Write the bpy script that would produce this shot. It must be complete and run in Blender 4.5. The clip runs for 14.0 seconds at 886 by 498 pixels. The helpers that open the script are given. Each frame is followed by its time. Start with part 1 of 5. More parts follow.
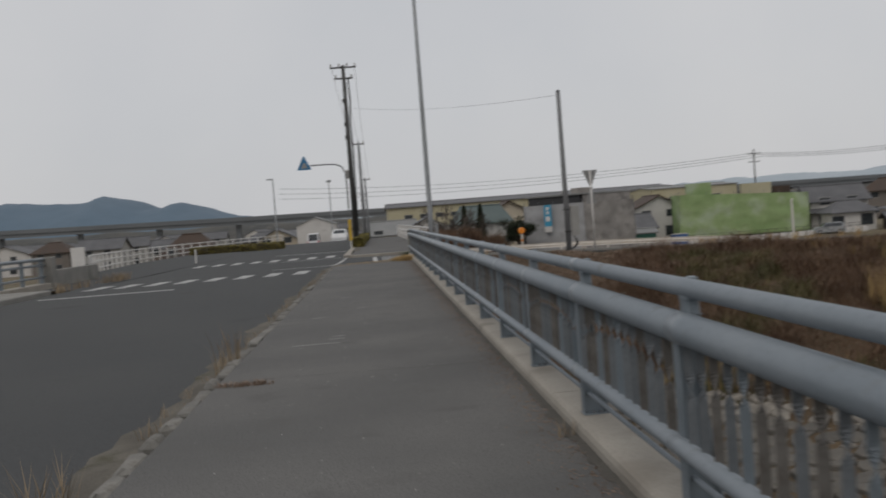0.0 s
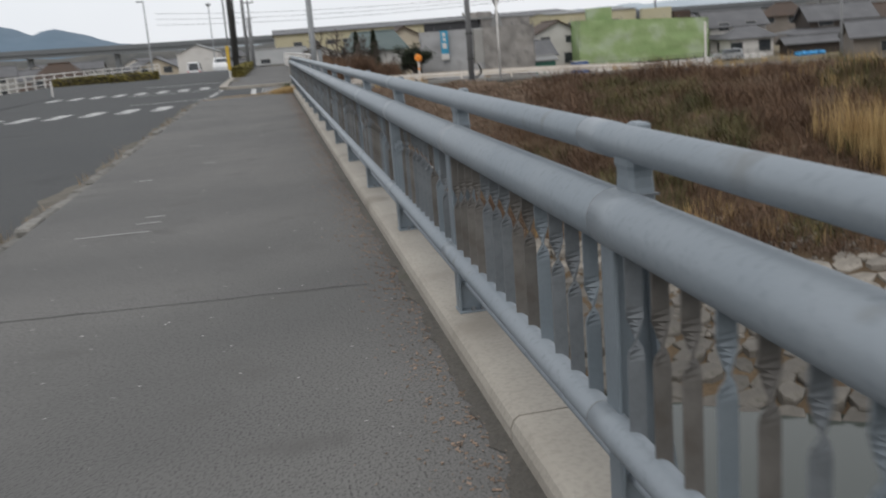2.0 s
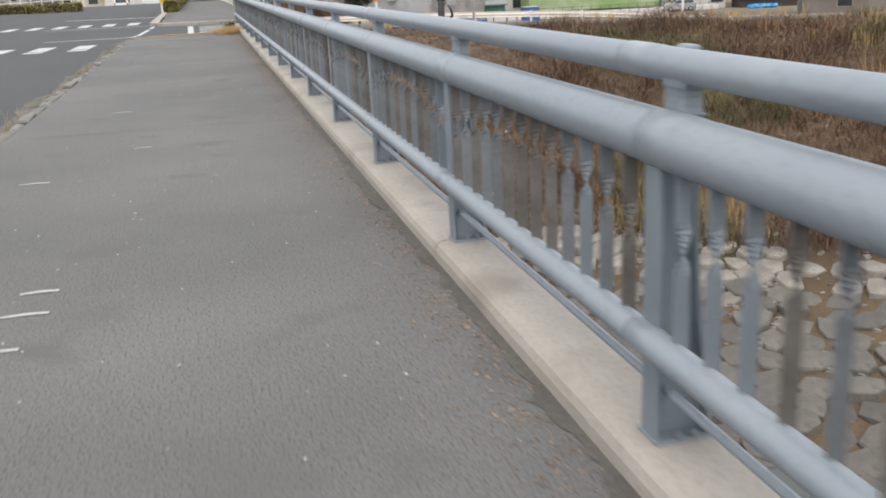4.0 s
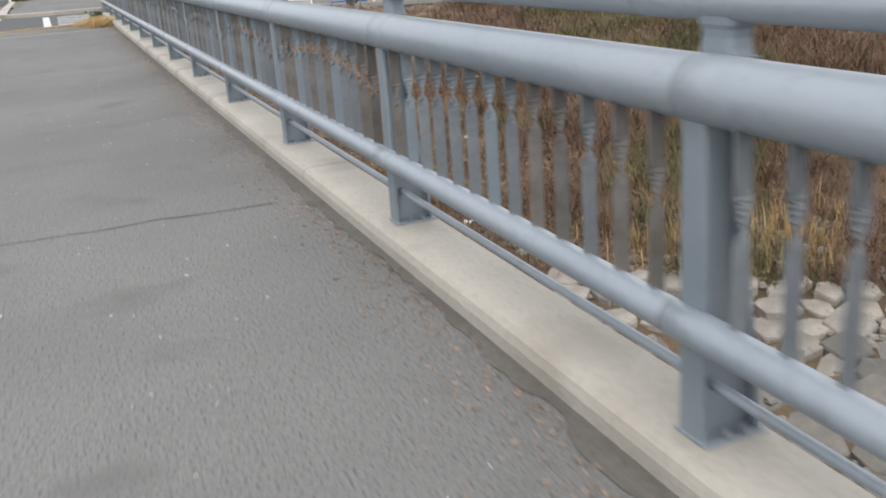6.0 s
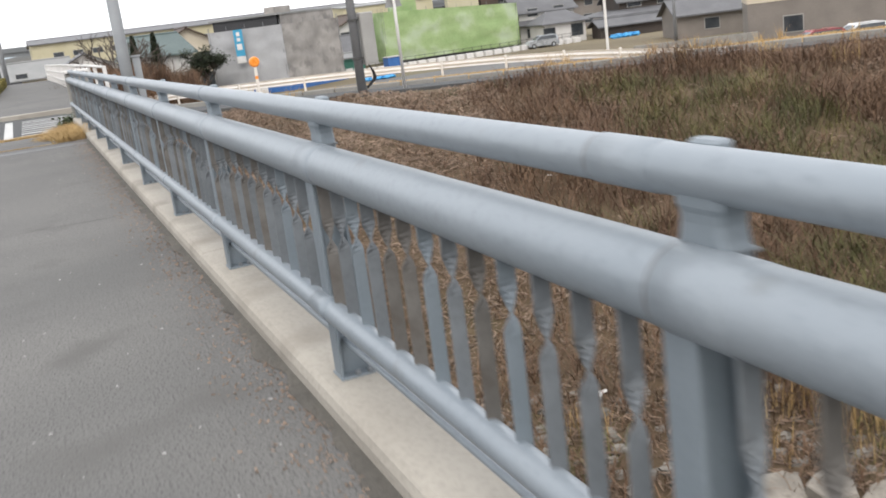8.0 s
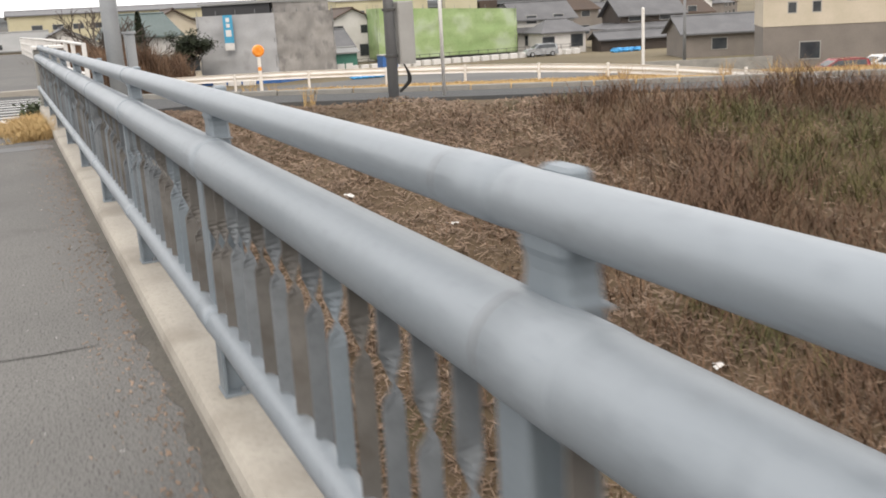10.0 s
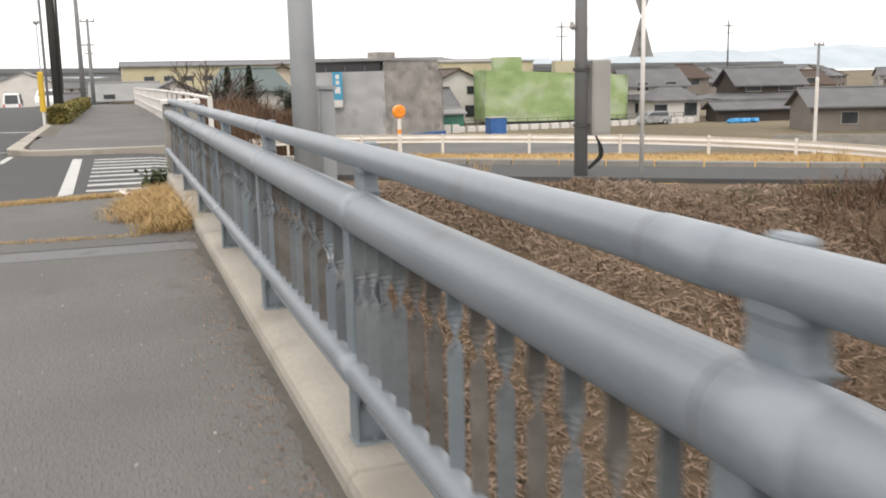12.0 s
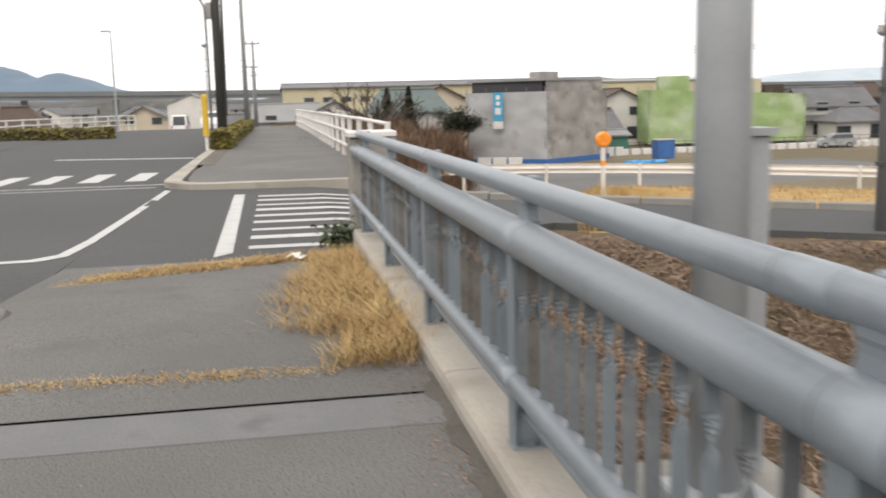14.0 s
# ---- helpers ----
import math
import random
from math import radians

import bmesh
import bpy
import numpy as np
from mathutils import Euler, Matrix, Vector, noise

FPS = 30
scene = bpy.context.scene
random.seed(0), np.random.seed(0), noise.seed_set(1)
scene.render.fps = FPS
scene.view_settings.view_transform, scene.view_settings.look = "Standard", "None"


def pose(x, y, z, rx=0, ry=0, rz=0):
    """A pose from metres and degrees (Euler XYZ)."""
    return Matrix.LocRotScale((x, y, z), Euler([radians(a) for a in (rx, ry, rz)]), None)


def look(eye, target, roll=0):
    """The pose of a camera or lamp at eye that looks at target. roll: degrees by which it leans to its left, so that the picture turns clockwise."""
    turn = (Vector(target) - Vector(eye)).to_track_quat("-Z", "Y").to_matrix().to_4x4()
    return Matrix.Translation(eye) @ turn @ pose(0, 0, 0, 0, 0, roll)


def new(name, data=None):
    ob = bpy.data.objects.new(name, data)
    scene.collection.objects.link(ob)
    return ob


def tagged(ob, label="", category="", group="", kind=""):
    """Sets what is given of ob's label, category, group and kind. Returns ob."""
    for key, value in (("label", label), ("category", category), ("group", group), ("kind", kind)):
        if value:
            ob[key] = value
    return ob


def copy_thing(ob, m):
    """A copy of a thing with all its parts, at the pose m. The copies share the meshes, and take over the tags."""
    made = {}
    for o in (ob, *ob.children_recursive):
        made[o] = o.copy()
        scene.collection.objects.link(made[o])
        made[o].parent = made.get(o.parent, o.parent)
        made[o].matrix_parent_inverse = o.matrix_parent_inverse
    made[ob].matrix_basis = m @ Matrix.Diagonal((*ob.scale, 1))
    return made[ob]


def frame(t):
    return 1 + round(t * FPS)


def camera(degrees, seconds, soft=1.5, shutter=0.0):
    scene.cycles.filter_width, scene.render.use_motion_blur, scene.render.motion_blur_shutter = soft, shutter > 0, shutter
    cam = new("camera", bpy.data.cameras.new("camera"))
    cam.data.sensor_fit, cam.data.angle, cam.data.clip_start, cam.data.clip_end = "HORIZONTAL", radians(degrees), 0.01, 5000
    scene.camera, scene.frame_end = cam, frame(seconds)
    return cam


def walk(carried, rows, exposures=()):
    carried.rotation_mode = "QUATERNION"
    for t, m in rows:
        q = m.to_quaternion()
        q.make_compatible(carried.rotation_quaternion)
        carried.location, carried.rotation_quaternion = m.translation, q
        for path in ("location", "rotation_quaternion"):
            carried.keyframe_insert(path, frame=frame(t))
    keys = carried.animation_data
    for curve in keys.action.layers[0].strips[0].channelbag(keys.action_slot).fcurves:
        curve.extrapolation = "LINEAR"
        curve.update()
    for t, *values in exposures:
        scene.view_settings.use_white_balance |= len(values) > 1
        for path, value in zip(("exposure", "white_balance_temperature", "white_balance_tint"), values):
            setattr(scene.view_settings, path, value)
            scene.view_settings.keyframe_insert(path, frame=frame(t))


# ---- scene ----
# camera and walk
cam = camera(50.0, 14.0, soft=1.8, shutter=0.4)
PATH = [
    (0, (-1.178, -37.875, 1.392), (-1.046, -35.881, 1.327), -4.4),
    (0.5, (-1.080, -36.896, 1.402), (-1.107, -34.898, 1.323), -5.1),
    (1, (-0.944, -35.917, 1.398), (-0.985, -33.919, 1.323), -2.3),
    (1.5, (-0.794, -34.911, 1.328), (-0.671, -32.934, 1.054), -1.7),
    (2, (-0.687, -34.010, 1.289), (-0.373, -32.083, 0.855), -4.6),
    (2.5, (-0.683, -32.969, 1.255), (-0.311, -31.083, 0.706), -5.3),
    (3, (-0.756, -31.999, 1.251), (-0.346, -30.118, 0.710), -3.2),
    (5.5, (-1.131, -26.704, 1.223), (-0.593, -24.878, 0.611), -4.2),
    (6, (-1.107, -25.544, 1.166), (-0.441, -23.761, 0.553), -4.2),
    (6.5, (-1.043, -24.412, 1.202), (-0.384, -22.612, 0.631), -5.0),
    (7, (-0.979, -23.217, 1.223), (-0.305, -21.410, 0.694), -4.8),
    (7.5, (-0.879, -22.107, 1.250), (-0.193, -20.292, 0.767), -4.7),
    (8, (-0.772, -21.085, 1.295), (-0.048, -19.284, 0.812), -7.3),
    (10.5, (-0.451, -15.874, 1.247), (0.327, -14.097, 0.758), -2.4),
    (11, (-0.495, -14.854, 1.267), (0.202, -13.044, 0.779), -3.1),
    (11.5, (-0.599, -13.895, 1.264), (-0.027, -12.023, 0.851), -3.0),
    (12, (-0.639, -12.892, 1.262), (-0.009, -11.027, 0.907), -1.3),
    (12.5, (-0.662, -11.997, 1.301), (-0.114, -10.099, 0.986), -3.4),
    (13, (-0.664, -11.003, 1.295), (-0.156, -9.100, 0.948), -2.8),
    (13.5, (-0.686, -10.093, 1.325), (-0.223, -8.172, 1.014), -3.3),
    (14, (-0.768, -9.198, 1.334), (-0.433, -7.250, 1.027), -1.5),
]
walk(cam, [(t, look(eye, target, roll)) for t, eye, target, roll in PATH],
     exposures=[(0.0, -0.64, 6500, 11), (0.5, -0.52, 6500, 11), (1.0, -0.46, 6500, 11), (1.5, -0.36, 6450, 11), (2.0, 0.04, 6350, 10), (3.0, 0.58, 6500, 11), (5.5, 0.98, 6350, 11), (8.0, 0.98, 6450, 11), (10.5, 0.93, 6850, 12), (14.0, 0.78, 6850, 12)])

# ---- daylight: a bright overcast sky with a very soft sun ----
world = bpy.data.worlds.new("overcast_sky")
scene.world = world
world.use_nodes = True
wn, wl = world.node_tree.nodes, world.node_tree.links
sky = wn.new("ShaderNodeTexSky")
sky.sky_type, sky.sun_disc = "NISHITA", False
sky.sun_elevation, sky.sun_rotation = radians(48), radians(200)
sky.air_density, sky.dust_density = 1.0, 4.0
cloud = wn.new("ShaderNodeTexNoise")
cloud.inputs["Scale"].default_value, cloud.inputs["Detail"].default_value = 2.2, 5
ramp = wn.new("ShaderNodeValToRGB")
ramp.color_ramp.elements[0].position, ramp.color_ramp.elements[0].color = 0.3, (6.6, 6.75, 6.95, 1)
ramp.color_ramp.elements[1].position, ramp.color_ramp.elements[1].color = 0.7, (7.6, 7.6, 7.6, 1)
veil = wn.new("ShaderNodeMix")
veil.data_type = "RGBA"
veil.inputs[0].default_value = 0.9
wl.new(cloud.outputs["Fac"], ramp.inputs["Fac"])
wl.new(sky.outputs[0], veil.inputs[6])
wl.new(ramp.outputs[0], veil.inputs[7])
wl.new(veil.outputs[2], wn["Background"].inputs["Color"])
wn["Background"].inputs["Strength"].default_value = 0.13
sun = new("sun", bpy.data.lights.new("sun", "SUN"))
sun.data.energy, sun.data.angle, sun.data.color = 0.8, radians(25), (1.0, 0.96, 0.9)
sun.matrix_world = look((0, 0, 60), (18, 40, 0))


# ---- materials ----
def surf(name, c1, c2, scale=3.0, rough=0.8, metal=0.0, bump=0.2, fine=60.0, fine_mix=0.25, stain=None, stain_scale=0.6, stain_at=0.6, rnd=0.0, island=0.0, spec=0.5, edge=(0.45, 0.75), deep=0.55):
    """Two-scale noise colour, stains with a shape of their own, and fine relief, in metres."""
    m = bpy.data.materials.new(name)
    m.use_nodes = True
    n, l = m.node_tree.nodes, m.node_tree.links
    b = n["Principled BSDF"]
    co = n.new("ShaderNodeTexCoord")

    def noise_at(s, d=4):
        t = n.new("ShaderNodeTexNoise")
        t.inputs["Scale"].default_value, t.inputs["Detail"].default_value = s, d
        l.new(co.outputs["Object"], t.inputs["Vector"])
        return t

    def mixed(f, a, c):
        x = n.new("ShaderNodeMix")
        x.data_type = "RGBA"
        for sock, v in ((x.inputs[0], f), (x.inputs[6], a), (x.inputs[7], c)):
            if isinstance(v, tuple):
                sock.default_value = (*v, 1)
            elif isinstance(v, float):
                sock.default_value = v
            else:
                l.new(v, sock)
        return x.outputs[2]

    def curve(v, lo, hi, a=0.0, z=1.0):
        r = n.new("ShaderNodeMapRange")
        l.new(v, r.inputs[0])
        for k, val in enumerate((lo, hi, a, z)):
            r.inputs[k + 1].default_value = val
        return r.outputs[0]

    big, small = noise_at(scale), noise_at(fine, 3)
    col = mixed(curve(big.outputs["Fac"], 0.35, 0.65), tuple(c1), tuple(c2))
    dark = tuple(v * deep for v in c1)
    col = mixed(curve(small.outputs["Fac"], edge[0], edge[1], 0.0, fine_mix), col, dark)
    if stain:
        st = noise_at(stain_scale, 6)
        col = mixed(curve(st.outputs["Fac"], stain_at, stain_at + 0.12, 0.0, 0.8), col, tuple(stain))
    if rnd or island:
        if rnd:
            src = n.new("ShaderNodeObjectInfo").outputs["Random"]
        else:
            src = n.new("ShaderNodeNewGeometry").outputs["Random Per Island"]
        hsv = n.new("ShaderNodeHueSaturation")
        amt = rnd or island
        l.new(curve(src, 0.0, 1.0, 1 - amt, 1 + amt), hsv.inputs["Value"])
        l.new(col, hsv.inputs["Color"])
        col = hsv.outputs[0]
    l.new(col, b.inputs["Base Color"])
    l.new(curve(big.outputs["Fac"], 0.3, 0.7, max(rough - 0.08, 0.03), min(rough + 0.08, 1)), b.inputs["Roughness"])
    b.inputs["Metallic"].default_value = metal
    b.inputs["Specular IOR Level"].default_value = spec
    if bump:
        bp = n.new("ShaderNodeBump")
        bp.inputs["Strength"].default_value, bp.inputs["Distance"].default_value = bump, 0.01
        l.new(small.outputs["Fac"], bp.inputs["Height"])
        l.new(bp.outputs[0], b.inputs["Normal"])
    return m


M = {
    "steel": surf("galvanised_steel", (0.201, 0.231, 0.258), (0.238, 0.266, 0.291), 1.6, 0.42, 0.12, 0.12, 45, 0.3, (0.165, 0.176, 0.18), 7, 0.63, edge=(0.55, 0.72)),
    "bar_brown": surf("stained_bar_steel", (0.095, 0.086, 0.076), (0.14, 0.13, 0.118), 6, 0.6, 0.05, 0.1, 60, 0.25, (0.075, 0.062, 0.05), 7, 0.56, rnd=0.15),
    "bar": surf("bar_steel", (0.125, 0.137, 0.146), (0.165, 0.179, 0.19), 6, 0.55, 0.15, 0.1, 60, 0.25, (0.0792, 0.0684, 0.0576), 5, 0.62, rnd=0.12),
    "post": surf("post_steel", (0.163, 0.193, 0.216), (0.197, 0.227, 0.25), 3, 0.5, 0.15, 0.08, 80, 0.15, (0.134, 0.123, 0.112), 4, 0.68),
    "walk": surf("walk_asphalt", (0.121, 0.119, 0.115), (0.164, 0.16, 0.153), 0.5, 0.9, 0, 0.35, 95, 0.9, (0.108, 0.105, 0.1), 1.6, 0.58, spec=0.2, edge=(0.5, 0.66), deep=0.45),
    "road": surf("road_asphalt", (0.07, 0.072, 0.0735), (0.093, 0.0945, 0.0945), 0.25, 0.88, 0, 0.9, 60, 0.9, (0.0595, 0.0595, 0.0595), 0.5, 0.62, spec=0.2),
    "conc": surf("kerb_concrete", (0.283, 0.258, 0.22), (0.35, 0.324, 0.28), 1.2, 0.85, 0, 0.35, 50, 0.35, (0.2, 0.178, 0.148), 1.3, 0.55),
    "conc2": surf("old_concrete", (0.202, 0.196, 0.179), (0.269, 0.258, 0.235), 1.5, 0.88, 0, 0.4, 60, 0.3, (0.123, 0.123, 0.106), 1.2, 0.6),
    "stone": surf("kerb_stone", (0.143, 0.138, 0.124), (0.2, 0.19, 0.172), 4, 0.9, 0, 0.5, 50, 0.35, (0.0952, 0.0859, 0.0666), 3, 0.6, rnd=0.2),
    "paint": surf("road_paint", (0.4, 0.4, 0.388), (0.47, 0.47, 0.458), 3, 0.75, 0, 0.3, 60, 0.4, (0.18, 0.18, 0.18), 5, 0.62),
    "white": surf("white_paint", (0.576, 0.56, 0.536), (0.64, 0.624, 0.6), 2, 0.5, 0, 0.05, 40, 0.08, (0.48, 0.448, 0.4), 3, 0.65),
    "dirt": surf("gutter_dirt", (0.105, 0.095, 0.08), (0.155, 0.142, 0.12), 3, 0.95, 0, 0.8, 50, 0.5, (0.056, 0.056, 0.028), 2, 0.6, spec=0.2),
    "bank": surf("bank_soil", (0.0809, 0.0566, 0.0351), (0.119, 0.0864, 0.0541), 0.5, 0.95, 0, 0.8, 20, 0.5, (0.0541, 0.0541, 0.0244), 0.35, 0.58, spec=0.2),
    "straw": surf("dry_grass", (0.33, 0.21, 0.085), (0.45, 0.325, 0.15), 2, 0.9, 0, 0.0, 30, 0.2, None, island=0.3),
    "gutter": surf("pale_dead_weed", (0.2, 0.15, 0.095), (0.29, 0.23, 0.155), 2, 0.9, 0, 0.0, 30, 0.2, None, island=0.3),
    "litter": surf("dry_leaf_litter", (0.165, 0.112, 0.078), (0.262, 0.194, 0.146), 0.5, 0.9, 0, 0.0, 20, 0.3, (0.1, 0.075, 0.05), 0.3, 0.54, island=0.35),
    "weed": surf("green_weed", (0.0619, 0.0649, 0.0217), (0.117, 0.102, 0.0371), 1.0, 0.9, 0, 0.0, 30, 0.3, None, island=0.35),
    "russet": surf("russet_shrub", (0.1, 0.056, 0.033), (0.155, 0.096, 0.058), 1.0, 0.9, 0, 0.0, 30, 0.3, None, island=0.35),
    "ivy": surf("dark_weed_leaf", (0.03, 0.045, 0.016), (0.06, 0.08, 0.03), 2.0, 0.7, 0, 0.0, 30, 0.3, None, island=0.35),
    "hedge": surf("hedge_leaf", (0.122, 0.105, 0.0262), (0.209, 0.175, 0.0437), 1.5, 0.8, 0, 0.0, 30, 0.3, None, island=0.4),
    "conifer": surf("conifer_leaf", (0.0168, 0.0252, 0.0123), (0.0308, 0.0392, 0.0168), 2, 0.9, 0, 0.0, 30, 0.3, None, island=0.35),
    "bark": surf("bark", (0.056, 0.0448, 0.0364), (0.0952, 0.0784, 0.0672), 5, 0.95, 0, 0.6, 40, 0.4),
    "rock": surf("river_stone", (0.165, 0.148, 0.124), (0.265, 0.24, 0.205), 2.5, 0.85, 0, 0.6, 25, 0.35, (0.114, 0.0952, 0.0762), 3, 0.62, rnd=0.22),
    "rock_far": surf("river_stone_far", (0.165, 0.148, 0.124), (0.265, 0.24, 0.205), 2.5, 0.85, 0, 0.6, 25, 0.35, (0.12, 0.1, 0.08), 3, 0.62, island=0.25),
    "rock_wet": surf("damp_stone", (0.082, 0.074, 0.062), (0.125, 0.113, 0.096), 2.5, 0.7, 0, 0.6, 25, 0.35, (0.06, 0.056, 0.04), 3, 0.58, rnd=0.25),
    "rock_wet_far": surf("damp_stone_far", (0.082, 0.074, 0.062), (0.125, 0.113, 0.096), 2.5, 0.7, 0, 0.6, 25, 0.35, (0.06, 0.056, 0.04), 3, 0.58, island=0.25),
    "rock2": surf("river_gravel", (0.149, 0.133, 0.113), (0.204, 0.188, 0.164), 2.5, 0.85, 0, 0.6, 25, 0.35, None, island=0.25),
    "verge": surf("dry_verge", (0.3, 0.19, 0.07), (0.38, 0.26, 0.11), 0.8, 0.95, 0, 0.7, 25, 0.4, (0.2, 0.13, 0.06), 0.5, 0.6, spec=0.2),
    "field": surf("low_field", (0.124, 0.102, 0.0655), (0.182, 0.153, 0.102), 0.05, 0.95, 0, 0.3, 2.0, 0.4, (0.0874, 0.0946, 0.0437), 0.03, 0.56, spec=0.2),
    "lot": surf("grey_lot", (0.112, 0.112, 0.112), (0.151, 0.151, 0.146), 0.2, 0.9, 0, 0.3, 8, 0.3, spec=0.2),
    "pole_dark": surf("dark_pole", (0.0476, 0.0465, 0.0448), (0.0672, 0.0661, 0.0616), 1.0, 0.75, 0, 0.15, 40, 0.2),
    "pole_grey": surf("concrete_pole", (0.17, 0.175, 0.18), (0.21, 0.213, 0.217), 1.0, 0.8, 0, 0.2, 50, 0.2, (0.13, 0.13, 0.13), 1.5, 0.62),
    "lamp_pole": surf("zinc_pole", (0.277, 0.289, 0.303), (0.345, 0.361, 0.369), 2.0, 0.5, 0.2, 0.08, 50, 0.12, (0.235, 0.235, 0.226), 1.6, 0.6),
    "yellow": surf("yellow_guard", (0.527, 0.34, 0.0255), (0.595, 0.391, 0.0425), 2, 0.6, 0, 0.1, 40, 0.15),
    "orange": surf("orange_reflector", (0.712, 0.228, 0.019), (0.779, 0.285, 0.038), 6, 0.3, 0, 0.05, 40, 0.1),
    "blue": surf("sign_blue", (0.018, 0.144, 0.297), (0.027, 0.171, 0.342), 3, 0.45, 0, 0.03, 40, 0.06),
    "banner": surf("banner_blue", (0.04, 0.264, 0.416), (0.056, 0.296, 0.464), 2, 0.7, 0, 0.1, 20, 0.08),
    "toilet": surf("site_blue", (0.027, 0.099, 0.288), (0.036, 0.126, 0.342), 2, 0.5, 0, 0.05, 20, 0.06),
    "tarp": surf("blue_tarp", (0.045, 0.27, 0.558), (0.063, 0.324, 0.63), 3, 0.6, 0, 0.3, 8, 0.2),
    "green_net": surf("green_netting", (0.22, 0.32, 0.13), (0.33, 0.41, 0.21), 0.3, 0.85, 0, 0.3, 5, 0.25, (0.36, 0.43, 0.3), 0.3, 0.5),
    "grey_net": surf("grey_netting", (0.3, 0.302, 0.306), (0.375, 0.376, 0.38), 0.3, 0.85, 0, 0.3, 8, 0.15, (0.262, 0.258, 0.256), 0.6, 0.6),
    "brown_net": surf("brown_netting", (0.225, 0.21, 0.195), (0.34, 0.318, 0.295), 0.5, 0.85, 0, 0.3, 8, 0.25, (0.17, 0.158, 0.148), 0.7, 0.54),
    "dark": surf("dark_cladding", (0.028, 0.028, 0.0308), (0.042, 0.042, 0.0448), 1, 0.7, 0, 0.1, 20, 0.15),
    "cream": surf("cream_wall", (0.413, 0.375, 0.247), (0.465, 0.427, 0.3), 0.3, 0.8, 0, 0.1, 6, 0.12, (0.36, 0.323, 0.225), 0.4, 0.62),
    "plaster": surf("white_plaster", (0.522, 0.504, 0.478), (0.594, 0.576, 0.55), 0.6, 0.8, 0, 0.1, 8, 0.12, (0.432, 0.414, 0.388), 0.6, 0.62),
    "beige": surf("beige_plaster", (0.45, 0.396, 0.306), (0.512, 0.45, 0.36), 0.6, 0.8, 0, 0.1, 8, 0.12),
    "taupe": surf("taupe_siding", (0.159, 0.139, 0.122), (0.201, 0.177, 0.156), 0.6, 0.8, 0, 0.15, 8, 0.2),
    "tile": surf("grey_roof_tile", (0.0836, 0.0836, 0.0875), (0.125, 0.125, 0.13), 0.6, 0.65, 0, 0.5, 6, 0.35),
    "tile_br": surf("brown_roof_tile", (0.051, 0.0333, 0.0235), (0.0742, 0.049, 0.0353), 0.6, 0.75, 0, 0.5, 6, 0.35),
    "tile_teal": surf("teal_roof_tile", (0.0801, 0.109, 0.106), (0.109, 0.138, 0.135), 0.6, 0.65, 0, 0.5, 6, 0.35),
    "sheet": surf("sheet_roof", (0.185, 0.19, 0.185), (0.235, 0.235, 0.23), 0.4, 0.55, 0.1, 0.1, 6, 0.15),
    "timber": surf("dark_timber", (0.0392, 0.0308, 0.0252), (0.0616, 0.0476, 0.0392), 1, 0.8, 0, 0.2, 10, 0.25),
    "glass": surf("window_glass", (0.03, 0.035, 0.04), (0.05, 0.055, 0.06), 1, 0.12, 0, 0.0, 5, 0.0),
    "rubber": surf("rubber", (0.02, 0.02, 0.02), (0.03, 0.03, 0.03), 5, 0.85, 0, 0.1, 30, 0.1),
    "car_white": surf("car_white", (0.666, 0.675, 0.684), (0.72, 0.72, 0.72), 1, 0.25, 0, 0.0, 10, 0.03),
    "car_silver": surf("car_silver", (0.378, 0.396, 0.414), (0.45, 0.468, 0.486), 1, 0.3, 0.4, 0.0, 10, 0.03),
    "car_red": surf("car_red", (0.22, 0.03, 0.035), (0.3, 0.04, 0.045), 1, 0.3, 0, 0.0, 10, 0.03),
    "red_lamp": surf("red_lamp", (0.4, 0.03, 0.03), (0.5, 0.04, 0.04), 1, 0.3, 0, 0.0, 10, 0.0),
    # aerial haze is put into both hill colours: bluish, then paler farther off
    "hill": surf("hazed_far_hill", (0.105, 0.155, 0.205), (0.125, 0.175, 0.225), 0.012, 1.0, 0, 0.0, 0.05, 0.15),
    "hill2": surf("hazed_farther_hill", (0.342, 0.399, 0.437), (0.399, 0.446, 0.484), 0.012, 1.0, 0, 0.0, 0.05, 0.06),
    "viaduct": surf("viaduct_concrete", (0.14, 0.15, 0.158), (0.168, 0.178, 0.185), 0.05, 0.9, 0, 0.1, 1, 0.15),
    "box_grey": surf("cabinet_grey", (0.28, 0.274, 0.258), (0.314, 0.308, 0.291), 2, 0.6, 0, 0.05, 20, 0.08),
    "sign_back": surf("sign_back", (0.235, 0.235, 0.23), (0.28, 0.28, 0.274), 3, 0.5, 0.2, 0.05, 20, 0.1),
    "crack": surf("crack_filling", (0.028, 0.0269, 0.0252), (0.042, 0.0392, 0.0364), 6, 0.95, 0, 0.3, 60, 0.3, spec=0.2),
    "grime": surf("edge_grime", (0.072, 0.066, 0.057), (0.1, 0.092, 0.079), 3, 0.95, 0, 0.8, 50, 0.5, (0.05, 0.055, 0.03), 1.2, 0.6),
    "woods": surf("far_woods", (0.065, 0.068, 0.066), (0.1, 0.095, 0.085), 0.08, 1.0, 0, 0.0, 0.6, 0.5, (0.13, 0.12, 0.11), 0.12, 0.58),
    "strip": surf("mortar_strip", (0.115, 0.118, 0.12), (0.15, 0.15, 0.152), 2.0, 0.85, 0, 0.4, 60, 0.3, (0.09, 0.09, 0.09), 2, 0.6),
    "chip": surf("white_chip", (0.385, 0.378, 0.364), (0.455, 0.448, 0.434), 6, 0.9, 0, 0.0, 60, 0.1),
